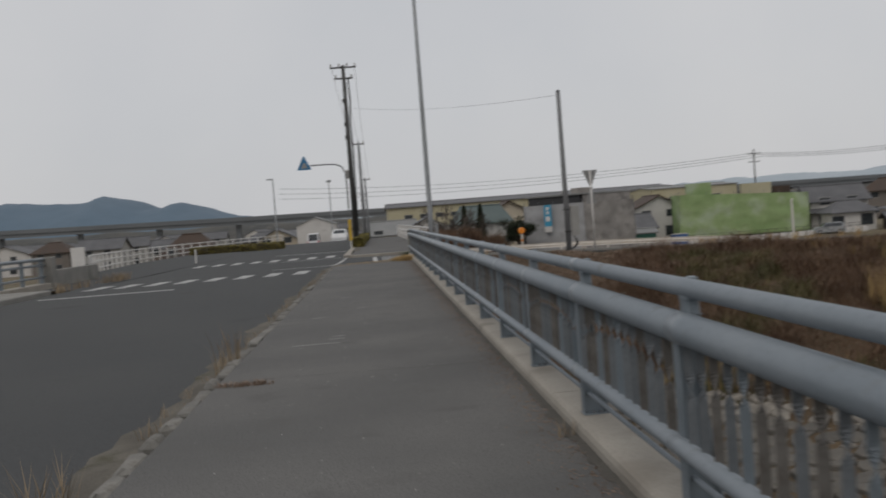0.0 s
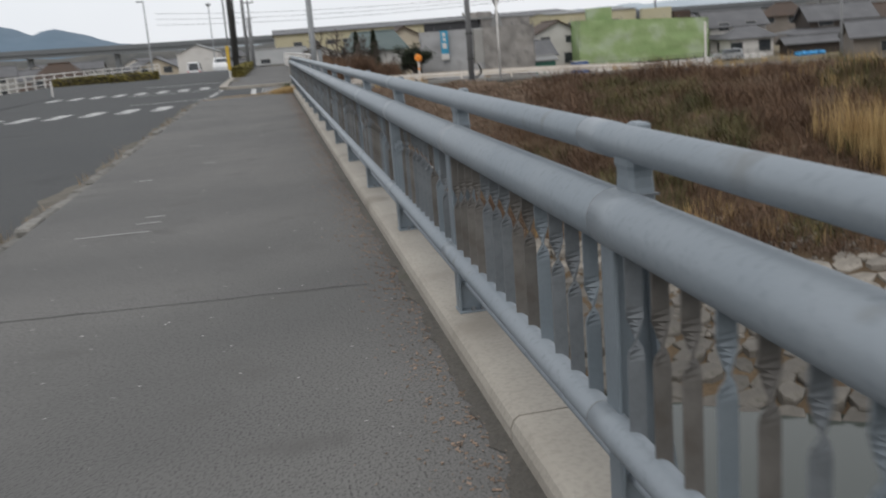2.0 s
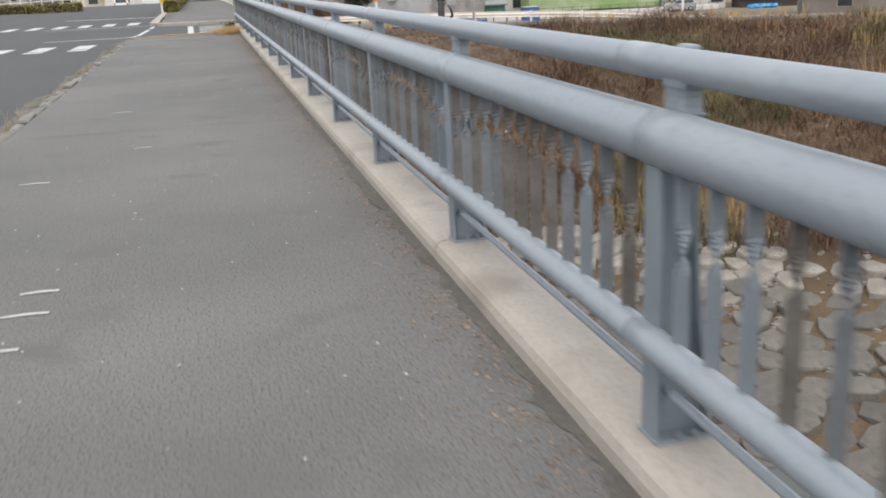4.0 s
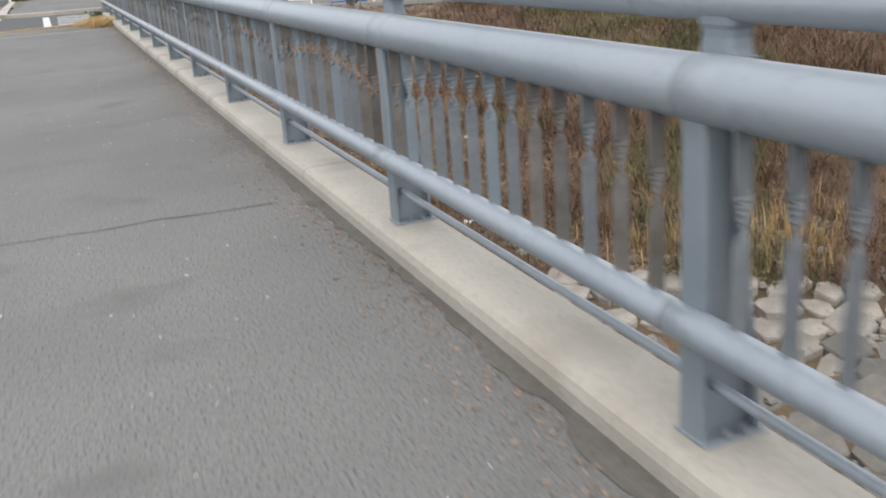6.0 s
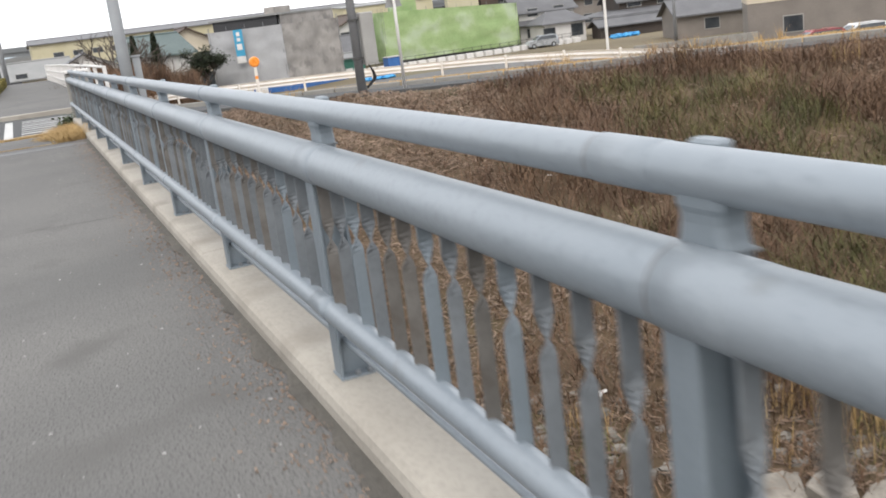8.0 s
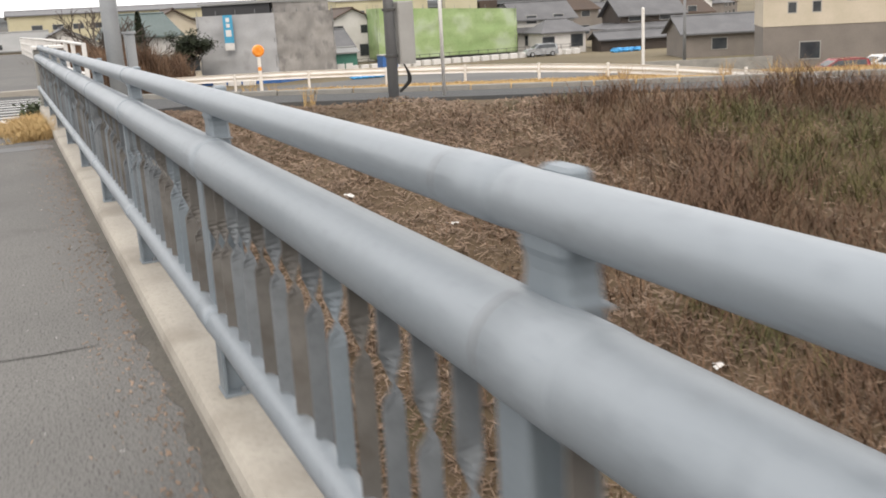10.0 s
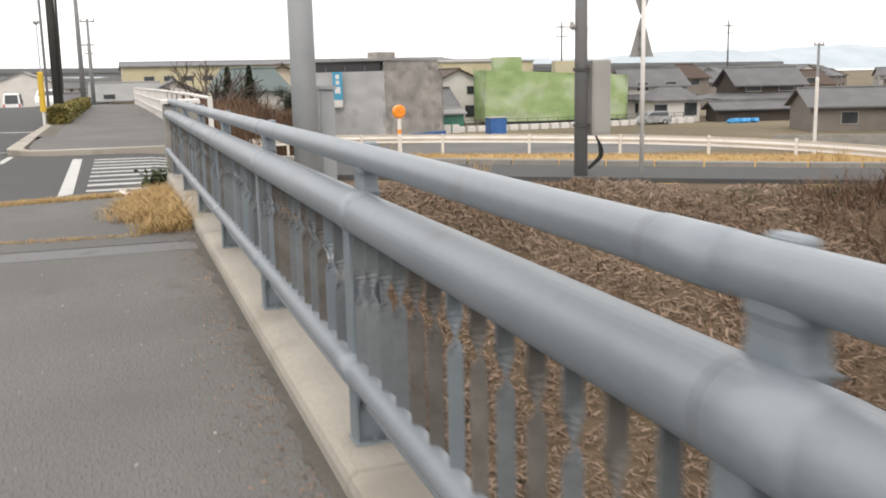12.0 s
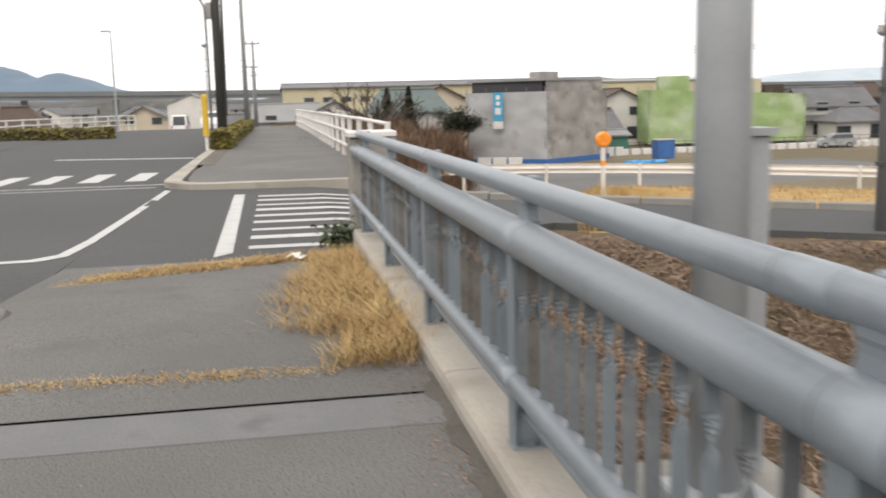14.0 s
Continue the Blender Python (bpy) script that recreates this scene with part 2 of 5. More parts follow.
    "green_bin": surf("green_shed", (0.028, 0.123, 0.0896), (0.0392, 0.146, 0.106), 2, 0.6, 0, 0.05, 20, 0.06),
}

# water: a smooth dielectric over a murky green-grey bed
wm = bpy.data.materials.new("river_water")
wm.use_nodes = True
wb = wm.node_tree.nodes["Principled BSDF"]
wb.inputs["Base Color"].default_value, wb.inputs["Roughness"].default_value = (0.045, 0.052, 0.045, 1), 0.12
wb.inputs["Specular IOR Level"].default_value = 0.35
wno = wm.node_tree.nodes.new("ShaderNodeTexNoise")
wno.inputs["Scale"].default_value = 1.6
wbp = wm.node_tree.nodes.new("ShaderNodeBump")
wbp.inputs["Strength"].default_value, wbp.inputs["Distance"].default_value = 0.15, 0.05
wm.node_tree.links.new(wno.outputs["Fac"], wbp.inputs["Height"])
wm.node_tree.links.new(wbp.outputs[0], wb.inputs["Normal"])
M["water"] = wm


# ---- mesh helpers ----
class Geo:
    """Points and faces of one mesh."""

    def __init__(self):
        self.v, self.f = [], []

    def add(self, v, f):
        o = len(self.v)
        self.v += [tuple(p) for p in v]
        self.f += [tuple(i + o for i in q) for q in f]
        return self

    def box(self, x0, x1, y0, y1, z0, z1, b=0.0, turn=0.0, at=None):
        """A box with its upright and top edges chamfered by b, turned about its own middle (or at) by degrees."""
        if b <= 0:
            v = [(x, y, z) for z in (z0, z1) for x, y in ((x0, y0), (x1, y0), (x1, y1), (x0, y1))]
            f = [(0, 3, 2, 1), (4, 5, 6, 7)] + [(i, (i + 1) % 4, 4 + (i + 1) % 4, 4 + i) for i in range(4)]
        else:
            def ring(d, z):
                c = b + d
                return [(x0 + c, y0 + d, z), (x1 - c, y0 + d, z), (x1 - d, y0 + c, z), (x1 - d, y1 - c, z), (x1 - c, y1 - d, z), (x0 + c, y1 - d, z), (x0 + d, y1 - c, z), (x0 + d, y0 + c, z)]
            v = ring(0, z0) + ring(0, z1 - b) + ring(b, z1)
            f = [tuple(range(7, -1, -1)), tuple(range(16, 24))]
            f += [(r + i, r + (i + 1) % 8, r + 8 + (i + 1) % 8, r + 8 + i) for r in (0, 8) for i in range(8)]
        if turn:
            cx, cy = at or ((x0 + x1) / 2, (y0 + y1) / 2)
            c, s = math.cos(radians(turn)), math.sin(radians(turn))
            v = [(cx + (x - cx) * c - (y - cy) * s, cy + (x - cx) * s + (y - cy) * c, z) for x, y, z in v]
        return self.add(v, f)

    def tube(self, pts, r, n=10, caps=True):
        """A round bar along points; r is one radius or one for each point."""
        pts = [Vector(p) for p in pts]
        rs = r if isinstance(r, (list, tuple)) else [r] * len(pts)
        v, f, u = [], [], None
        for i, p in enumerate(pts):
            d = (pts[min(i + 1, len(pts) - 1)] - pts[max(i - 1, 0)]).normalized()
            if u is None:
                u = d.orthogonal().normalized()
            u = (u - d * u.dot(d)).normalized()
            w = d.cross(u)
            v += [p + (u * math.cos(a) + w * math.sin(a)) * rs[i] for a in (2 * math.pi * k / n for k in range(n))]
        for i in range(len(pts) - 1):
            f += [(i * n + k, i * n + (k + 1) % n, (i + 1) * n + (k + 1) % n, (i + 1) * n + k) for k in range(n)]
        if caps:
            f += [tuple(range(n - 1, -1, -1)), tuple((len(pts) - 1) * n + k for k in range(n))]
        return self.add(v, f)

    def strip(self, left, right, t=0.0):
        """A sheet between two lines of equal length; t: skirt depth below it."""
        n = len(left)
        self.add([*left, *right], [(i, n + i, n + i + 1, i + 1) for i in range(n - 1)])
        if t:
            for line, flip in ((left, False), (right, True)):
                low = [(x, y, z - t) for x, y, z in line]
                q = [(i, i + 1, n + i + 1, n + i) for i in range(n - 1)]
                self.add([*line, *low], [tuple(reversed(a)) if flip else a for a in q])
        return self

    def prism(self, poly, z0, z1):
        n = len(poly)
        self.add([(x, y, z0) for x, y in poly] + [(x, y, z1) for x, y in poly],
                 [tuple(range(n - 1, -1, -1)), tuple(range(n, 2 * n))] + [(i, (i + 1) % n, n + (i + 1) % n, n + i) for i in range(n)])
        return self

    def blob(self, c, r, seed, n=7, m=5, rough=0.25):
        """An uneven stone or clod."""
        rr = random.Random(seed)
        v = [(c[0], c[1], c[2] - r[2])]
        for i in range(1, m):
            a = math.pi * i / m
            for k in range(n):
                b = 2 * math.pi * (k + 0.5 * (i % 2)) / n
                j = 1 + rr.uniform(-rough, rough)
                v.append((c[0] + r[0] * math.sin(a) * math.cos(b) * j, c[1] + r[1] * math.sin(a) * math.sin(b) * j, c[2] - r[2] * math.cos(a) * j))
        v.append((c[0], c[1], c[2] + r[2] * 0.9))
        f = [(0, 1 + (k + 1) % n, 1 + k) for k in range(n)]
        for i in range(m - 2):
            f += [(1 + i * n + k, 1 + i * n + (k + 1) % n, 1 + (i + 1) * n + (k + 1) % n, 1 + (i + 1) * n + k) for k in range(n)]
        last, o = len(v) - 1, 1 + (m - 2) * n
        f += [(o + k, o + (k + 1) % n, last) for k in range(n)]
        return self.add(v, f)

    def mesh(self, name, mat, smooth=False):
        me = bpy.data.meshes.new(name)
        me.from_pydata(self.v, [], self.f)
        me.materials.append(mat)
        if smooth:
            me.shade_smooth()
        me.update()
        return me


def part(name, geo, mat, parent=None, label="", smooth=False):
    ob = new(name, geo if isinstance(geo, bpy.types.Mesh) else geo.mesh(name, mat, smooth))
    ob.parent = parent
    if parent is not None:
        ob.matrix_parent_inverse = parent.matrix_world.inverted()
    return tagged(ob, label)


def thing(name, label, category, group="", kind="", at=(0, 0, 0)):
    ob = new(name)
    ob.matrix_world = Matrix.Translation(at)
    bpy.context.view_layer.update()
    return tagged(ob, label, category, group, kind)


def solid(name, geo, mat, label, category="", group="", kind="", smooth=False):
    return tagged(new(name, geo.mesh(name, mat, smooth)), label, category, group, kind)


def lerp(line, x):
    """The value at x on a broken line of (x, value)."""
    for (a, p), (b, q) in zip(line, line[1:]):
        if x <= b:
            return p if x <= a else p + (q - p) * (x - a) / (b - a)
    return line[-1][1]


# ---- the lie of the land ----
# q runs across the dike, from the river (low) over the dike road to the lowland
NX, NY = 0.57, 0.82
BANK = [(-30, -5.6), (-16.5, -5.1), (-14.7, -4.25), (-12.2, -3.7), (-9.0, -3.0), (-5, -2.05), (0, -0.95), (3.0, -0.42), (3.9, -0.44), (9.2, -0.74), (9.6, -0.66), (14, -0.85), (18, -1.12), (19.5, -1.5), (26, -4.4), (40, -4.6)]


def road_z(y):
    return lerp([(-60, -0.13), (-5, -0.13), (1, -0.2), (8, -0.24), (24, -0.22), (62, -0.15), (90, -1.6), (140, -4.2)], y)


def land(x, y):
    q = NX * x + NY * y
    s = NY * x - NX * y
    right = lerp(BANK, q)
    if q > 10:
        right = right + (-4.6 - right) * min(max((s - 26) / 14, 0), 1)
    left = lerp([(-400, -4.6), (-30, -4.5), (-24, -2.4), (-19.5, -0.4), (-12, -0.35)], x)
    if y < -12:
        left = lerp([(-400, -4.6), (-12, -5)], x)
    edge = lerp([(-30, 0), (1.5, 0), (3.5, 1), (400, 1)], x)
    ahead = lerp([(1.2, -0.4), (6, -3.6), (9, -4.5), (400, -4.6)], x)
    if x > 1.0:
        far = min(max((y - 9 - 0.0 * x) / 5, 0), 1)
        z = right
        if y > 10 and x < 8:
            z = min(z, right) * (1 - far) + far * max(min(ahead, z), -4.6)
        return z
    if x < -11.9:
        return left if y < 70 else min(left, road_z(y) - 0.1)
    base = road_z(y) - 0.25
    if y < -7:
        base = lerp([(-200, -5.0), (-16, -5.0), (-7.5, -1.6), (-7, -0.45)], y)
    return base


def rough_land(x, y):
    z = land(x, y)
    q = NX * x + NY * y
    if x > 1.2 and q < 3.2:
        z += 0.42 * math.exp(-((x - 14.5) ** 2 + (y + 1.5) ** 2) / 22) * min(1.0, (3.2 - q) / 2)
        z += 0.16 * noise.noise((x * 0.6, y * 0.6, 0)) + 0.06 * noise.noise((x * 2.1, y * 2.1, 3))
    return z


def make_ground():
    """One sheet, fine by the bridge and coarse towards the horizon."""
    xs = [-2600, -1400, -700, -400, -250, -150, -100, -70, -50, -40] + list(np.arange(-32, -12, 2.0)) + [-12.0, -11.8, -8, -4, 0.9, 1.02] + list(np.arange(1.5, 24, 0.6)) + list(np.arange(24, 44, 2.0)) + [48, 56, 70, 90, 120, 160, 220, 320, 500, 800, 1400, 2600]
    ys = [-1200, -600, -300, -150, -90, -65, -50] + list(np.arange(-44, 26, 0.7)) + list(np.arange(26, 60, 3.0)) + [62, 70, 80, 90, 110, 140, 180, 240, 320, 450, 650, 1000, 1600, 2600]
    v = [(x, y, rough_land(x, y)) for y in ys for x in xs]
    n = len(xs)
    f = [(j * n + i, j * n + i + 1, (j + 1) * n + i + 1, (j + 1) * n + i) for j in range(len(ys) - 1) for i in range(n - 1)]
    g = Geo().add(v, f)
    ob = solid("ground", g, M["field"], "dry winter lowland and grassy dike beside the bridge", "ground", kind="structure", smooth=True)
    ob.data.materials.append(M["bank"])
    ob.data.materials.append(M["verge"])
    ob.data.materials.append(M["lot"])
    for p in ob.data.polygons:
        c = p.center
        q = NX * c.x + NY * c.y
        if c.x > 0.9 and q < 4.6 and c.x < 60:
            p.material_index = 1
        elif c.x > 0.9 and 4.6 <= q < 19.5 and c.x < 40 and NY * c.x - NX * c.y > -8:
            p.material_index = 2
        elif 8 < c.x < 48 and 50 < c.y < 75:
            p.material_index = 3
    return ob


make_ground()
solid("water", Geo().box(-60, 90, -140, -14.0, -4.9, -4.29), M["water"], "still grey-green river water under the bridge", "water", kind="structure")

# bridge deck: footway slab, carriageway, edge beam
solid("footway", Geo().box(-2.78, -0.05, -62, -5.42, -0.9, 0.0), M["walk"], "worn grey asphalt footway on the bridge", "pavement", kind="structure")
ys = [-62, -30, -5, -2, 1, 4, 8, 14, 24, 40, 62, 76, 90, 115, 140]
solid("road", Geo().strip([(-11.9, y, road_z(y)) for y in ys], [(-2.9, y, road_z(y)) for y in ys], 0.6), M["road"], "two-lane grey asphalt road crossing the bridge", "road", kind="structure")
solid("bridge_deck", Geo().box(-14.6, 0.16, -62, -8.5, -1.5, -0.92), M["conc2"], "plain concrete bridge deck over the river", "bridge deck", kind="structure")
solid("abutment", Geo().box(-14.6, 0.16, -8.45, -4.3, -5.0, -0.95), M["conc2"], "concrete abutment at the bridge end", "abutment", kind="structure")
# expansion joint and the worn concrete strip at its side
solid("joint_strip", Geo().box(-2.78, -0.05, -5.42, -5.0, -0.6, 0.003), M["strip"], "grey mortar strip beside the expansion joint", "pavement", kind="structure")
solid("joint_gap", Geo().box(-2.78, -0.05, -5.0, -4.955, -0.6, -0.03), M["crack"], "dark rubber expansion joint across the footway", "joint", kind="structure")
ramp = [(-4.955, 0.0), (-3.0, -0.02), (-1.5, -0.08), (-0.4, -0.14), (0.4, -0.18)]
solid("footway_apron", Geo().strip([(-2.85, y, z) for y, z in ramp], [(-0.05, y, z) for y, z in ramp], 0.4), M["walk"], "dark asphalt apron sloping down to the crossing", "pavement", kind="structure")

# dike road that joins from the side
near = [(-2.95, 0.35), (-0.1, 0.4), (1.3, 2.0), (3, 3.52), (6, 1.44), (10, -1.34), (16, -5.51), (24, -11.1), (34, -18.0)]
far = [(-2.95, 10.2), (-0.1, 9.75), (1.3, 9.6), (3, 9.1), (6, 7.05), (10, 4.27), (16, 0.1), (24, -5.46), (34, -12.4)]


def side_z(x, k):
    a = lerp([(-3, -0.2), (0, -0.2), (3, -0.38), (12, -0.42), (40, -0.42)], x)
    b = lerp([(-3, -0.24), (0, -0.27), (3, -0.58), (12, -0.68), (40, -0.68)], x)
    return a + (b - a) * k


g = Geo()
for k in range(5):
    rows = []
    for u in (k / 5, (k + 1) / 5):
        rows.append([(a[0] + (b[0] - a[0]) * u, a[1] + (b[1] - a[1]) * u, side_z(a[0], u)) for a, b in zip(near, far)])
    g.strip(rows[1], rows[0], 0.4 if k in (0, 4) else 0.0)
solid("side_road", g, M["road"], "grey asphalt dike road joining at the bridge end", "road", kind="structure")

# far footway beyond the crossing
ff = [(9.9, -2.35, 1.0), (11, -2.6, 1.0), (13, -2.62, 1.05), (22, -2.35, 1.1), (40, -2.3, 1.0), (62, -2.2, 0.9), (78, -2.2, 0.8)]
fz = lambda y: lerp([(9, -0.16), (13, -0.08), (24, -0.04), (60, -0.05), (78, -1.0)], y)
solid("far_footway", Geo().strip([(a, y, fz(y)) for y, a, b in ff], [(b, y, fz(y)) for y, a, b in ff], 0.5), M["walk"], "grey asphalt footway beyond the crossing", "pavement", kind="structure")
# its rounded kerb corner
arc = [(1.1, 9.72)] + [(-1.9 - 1.15 * math.sin(a), 10.87 - 1.15 * math.cos(a)) for a in (k * math.pi / 12 for k in range(7))] + [(-3.0, 16), (-2.98, 22), (-2.95, 40), (-2.9, 62)]
inn = [(1.1, 9.95)] + [(-1.9 - 0.8 * math.sin(a), 10.87 - 0.8 * math.cos(a)) for a in (k * math.pi / 12 for k in range(7))] + [(-2.72, 16), (-2.72, 22), (-2.7, 40), (-2.65, 62)]
solid("far_kerb", Geo().strip([(x, y, fz(y) + 0.012) for x, y in arc], [(x, y, fz(y) + 0.012) for x, y in inn], 0.3), M["conc"], "pale concrete kerb round the footway corner", "kerb", kind="structure")
solid("hedge_bed", Geo().strip([(-2.7, y, fz(y) + 0.008) for y in (15, 22, 40, 62)], [(-2.3, y, fz(y) + 0.008) for y in (15, 22, 40, 62)], 0.2), M["dirt"], "bare soil bed along the hedge", "soil bed", kind="structure")
solid("far_verge", Geo().strip([(b, y, fz(y) - 0.03) for y, a, b in ff], [(b + 1.6, y, fz(y) - 0.35) for y, a, b in ff], 0.5), M["bank"], "brown earth shoulder beside the far footway", "verge", kind="structure")

# kerb of the dike road and of the footway on the other side
dike_kerb = thing("dike_kerb", "row of weathered concrete kerb blocks along the dike road", "kerb", kind="structure")
d = Vector((NY, -NX, 0))
kb = Geo().box(-0.48, 0.48, -0.075, 0.075, -0.12, 0.13, 0.02).mesh("kerb_block", M["conc2"])
for i in range(34):
    p = Vector((2.9, 9.22, 0)) + d * i
    ob = part("kerb_block", kb, None, dike_kerb)
    ob.matrix_world = pose(p.x, p.y, side_z(p.x, 1.0), 0, 0, math.degrees(math.atan2(d.y, d.x)) + random.uniform(-0.6, 0.6))

solid("left_apron", Geo().strip([(-14.6, -1, -0.17), (-15.2, 4, -0.16), (-17.2, 16, -0.16), (-18.4, 30, -0.17), (-18.4, 48, -0.17), (-15.5, 70, -0.3)], [(-11.85, -4, -0.15), (-11.85, 4, -0.2), (-11.85, 16, -0.22), (-11.85, 30, -0.2), (-11.85, 48, -0.17), (-11.85, 70, -0.5)], 0.4), M["road"], "grey asphalt apron of the branching road", "road", kind="structure")
solid("left_footway", Geo().box(-14.4, -12.0, -62, -6, -0.9, 0.02, 0.03), M["conc2"], "worn footway on the other side of the bridge", "pavement", kind="structure")

# road markings
def paint(name, geo, label):
    solid(name, geo, M["paint"], label, "road marking", kind="structure")


for i in range(8):
    x = -3.75 - i * 1.0
    paint("crossing_stripe", Geo().strip([(x - 0.45, y, road_z(y) + 0.005) for y in (-5.6, -2.9)], [(x, y, road_z(y) + 0.005) for y in (-5.6, -2.9)]), "worn white crossing stripe on the road")
    paint("crossing_stripe", Geo().strip([(x - 0.35, y, road_z(y) + 0.005) for y in (12.6, 15.2)], [(x + 0.1, y, road_z(y) + 0.005) for y in (12.6, 15.2)]), "worn white crossing stripe on the road")
paint("stop_line", Geo().strip([(-11.4, y, road_z(y) + 0.005) for y in (-9.2, -8.85)], [(-7.4, y, road_z(y) + 0.005) for y in (-9.2, -8.85)]), "white stop line across one lane")
paint("stop_line", Geo().strip([(-7.8, y + 1.6, road_z(y) + 0.005) for y in (21.4, 21.8)], [(-3.3, y, road_z(y) + 0.005) for y in (21.4, 21.8)]), "white stop line across one lane")
paint("edge_line", Geo().strip([(-7.2, y, road_z(y) + 0.006) for y in (11.3, 11.42)], [(-3.1, y, road_z(y) + 0.006) for y in (11.3, 11.42)]), "thin white line beside the crossing")
paint("edge_line", Geo().strip([(-7.0, y, road_z(y) + 0.006) for y in (10.6, 10.7)], [(-3.2, y, road_z(y) + 0.006) for y in (10.6, 10.7)]), "thin white line beside the crossing")
# the ladder crossing of the dike road
sz = lambda x, y: side_z(x, (y - 0.4) / 9.3) + 0.006
paint("ladder_rail", Geo().strip([(-1.51 + 0.012 * (4.5 - y), y, sz(-1.5, y)) for y in (0.75, 4.5, 8.4)], [(-1.32 + 0.012 * (4.5 - y), y, sz(-1.3, y)) for y in (1.0, 4.5, 8.4)]), "worn white side line of the crossing")
for i in range(9):
    y = 1.25 + i * 0.82
    w = (0.24, 0.3, 0.2, 0.26)[i % 4]
    paint("ladder_stripe", Geo().strip([(x, y + w, sz(x, y)) for x in (-1.12, 0.0, 0.8)], [(x, y, sz(x, y)) for x in (-1.12, 0.0, 0.8)]), "worn white stripe of the ladder crossing")
ln = [(-5.6, 1.0), (-3.75, 1.02), (-3.25, 1.06), (-3.02, 1.35), (-2.93, 2.5), (-2.88, 5.0), (-2.84, 7.5), (-2.8, 9.7)]
paint("guide_line", Geo().strip([(x - 0.13, y + 0.16, road_z(y) + 0.006) for x, y in ln], [(x, y, road_z(y) + 0.006) for x, y in ln]), "white guide line curving round the corner")

# cracks across the footway
for y0, lean in ((-28.97, -0.06), (-21.0, -0.02), (-12.96, -0.02)):
    a, b = [], []
    for i in range(23):
        x = -2.6 + i * 0.105
        y = y0 + lean * x + 0.05 * noise.noise((x * 3, y0, 0)) + 0.015 * noise.noise((x * 12, y0, 0))
        w = 0.003 + 0.005 * abs(noise.noise((x * 9, y0, 2)))
        a.append((x, y + w, 0.0045))
        b.append((x, y - w, 0.0045))
    solid("crack", Geo().strip(b, a), M["crack"], "thin dark crack across the asphalt footway", "crack", kind="structure")

# worn scraps of white paint on the footway
for x, y, l in ((-2.3, -26.5, 0.55), (-1.9, -26.1, 0.2), (-1.86, -25.8, 0.16), (-2.3, -23.2, 0.2), (-1.62, -22.0, 0.14), (-2.0, -19.5, 0.2)):
    paint("paint_scrap", Geo().strip([(x, y + 0.02, 0.004), (x + l * 0.5, y + 0.035, 0.004), (x + l, y + 0.025, 0.004)][::-1], [(x, y, 0.004), (x + l * 0.5, y + 0.008, 0.004), (x + l, y, 0.004)][::-1]), "worn scrap of white paint on the footway")

# edge beam under the railing, with joints
edge = thing("kerb_beam", "pale concrete edge beam with rounded lip under the railing", "kerb", kind="structure")
for i in range(10):
    y0 = -52.23 + i * 5.25
    y1 = min(y0 + 5.24, 0.72)
    prof = [(-0.062, -0.2), (-0.062, 0.052), (-0.052, 0.08), (-0.032, 0.094), (0.15, 0.098), (0.19, 0.095), (0.19, -0.9), (0.0, -0.9)]
    if i == 9:
        prof = [(x, z if z > -0.5 else -0.5) for x, z in prof]
    n = len(prof)
    g = Geo().add([(x, y, z) for y in (y0, y1) for x, z in prof], [(k, k + n, (k + 1) % n + n, (k + 1) % n) for k in range(n)] + [tuple(range(n)), tuple(range(2 * n - 1, n - 1, -1))])
    part("beam_segment", g, M["conc"], edge)

# ---- the railing ----
rail = thing("bridge_railing", "blue-grey painted steel bridge railing with twisted bars", "railing")
POSTS = [-2.0 * k + 0.004 for k in range(23)]
FRONT = 0.016
MAIN, UPPER, LOWER, REAR = (0.051, 0.856, 0.068), (0.086, 1.024, 0.0405), (0.008, 0.366, 0.0395), (0.058, 0.226, 0.013)
# post: front flange, and a web whose back edge flares towards the foot, with a back flange
back = [(0.104, 0.165), (0.2, 0.158), (0.34, 0.14), (0.5, 0.122), (0.66, 0.112), (0.80, 0.108)]
post_mesh = Geo().box(FRONT, FRONT + 0.011, -0.041, 0.041, 0.104, 0.81, 0.002).mesh("post", M["post"])
n = len(back)
v = [(x, y, z) for y in (-0.005, 0.005) for z, xb in back for x in (FRONT + 0.009, xb - 0.004)]
f = [(2 * i, 2 * i + 1, 2 * i + 3, 2 * i + 2) for i in range(n - 1)]
web_mesh = Geo().add(v, f + [tuple(2 * n + k for k in reversed(q)) for q in f] + [(2 * i + 1, 2 * n + 2 * i + 1, 2 * n + 2 * i + 3, 2 * i + 3) for i in range(n - 1)]).mesh("web", M["post"])
v = [(xb + dx, y, z) for z, xb in back for dx, y in ((-0.005, -0.042), (0.005, -0.042), (0.005, 0.042), (-0.005, 0.042))]
back_mesh = Geo().add(v, [(4 * i + k, 4 * i + (k + 1) % 4, 4 * i + 4 + (k + 1) % 4, 4 * i + 4 + k) for i in range(n - 1) for k in range(4)]).mesh("back_flange", M["post"])
foot_mesh = Geo().box(0.012, 0.18, -0.056, 0.056, 0.096, 0.105, 0.002).mesh("foot_plate", M["post"])
nut_mesh = Geo().tube([(0, 0, 0.104), (0, 0, 0.116), (0, 0, 0.122)], [0.012, 0.012, 0.006], 6).mesh("anchor_nut", M["bar"])
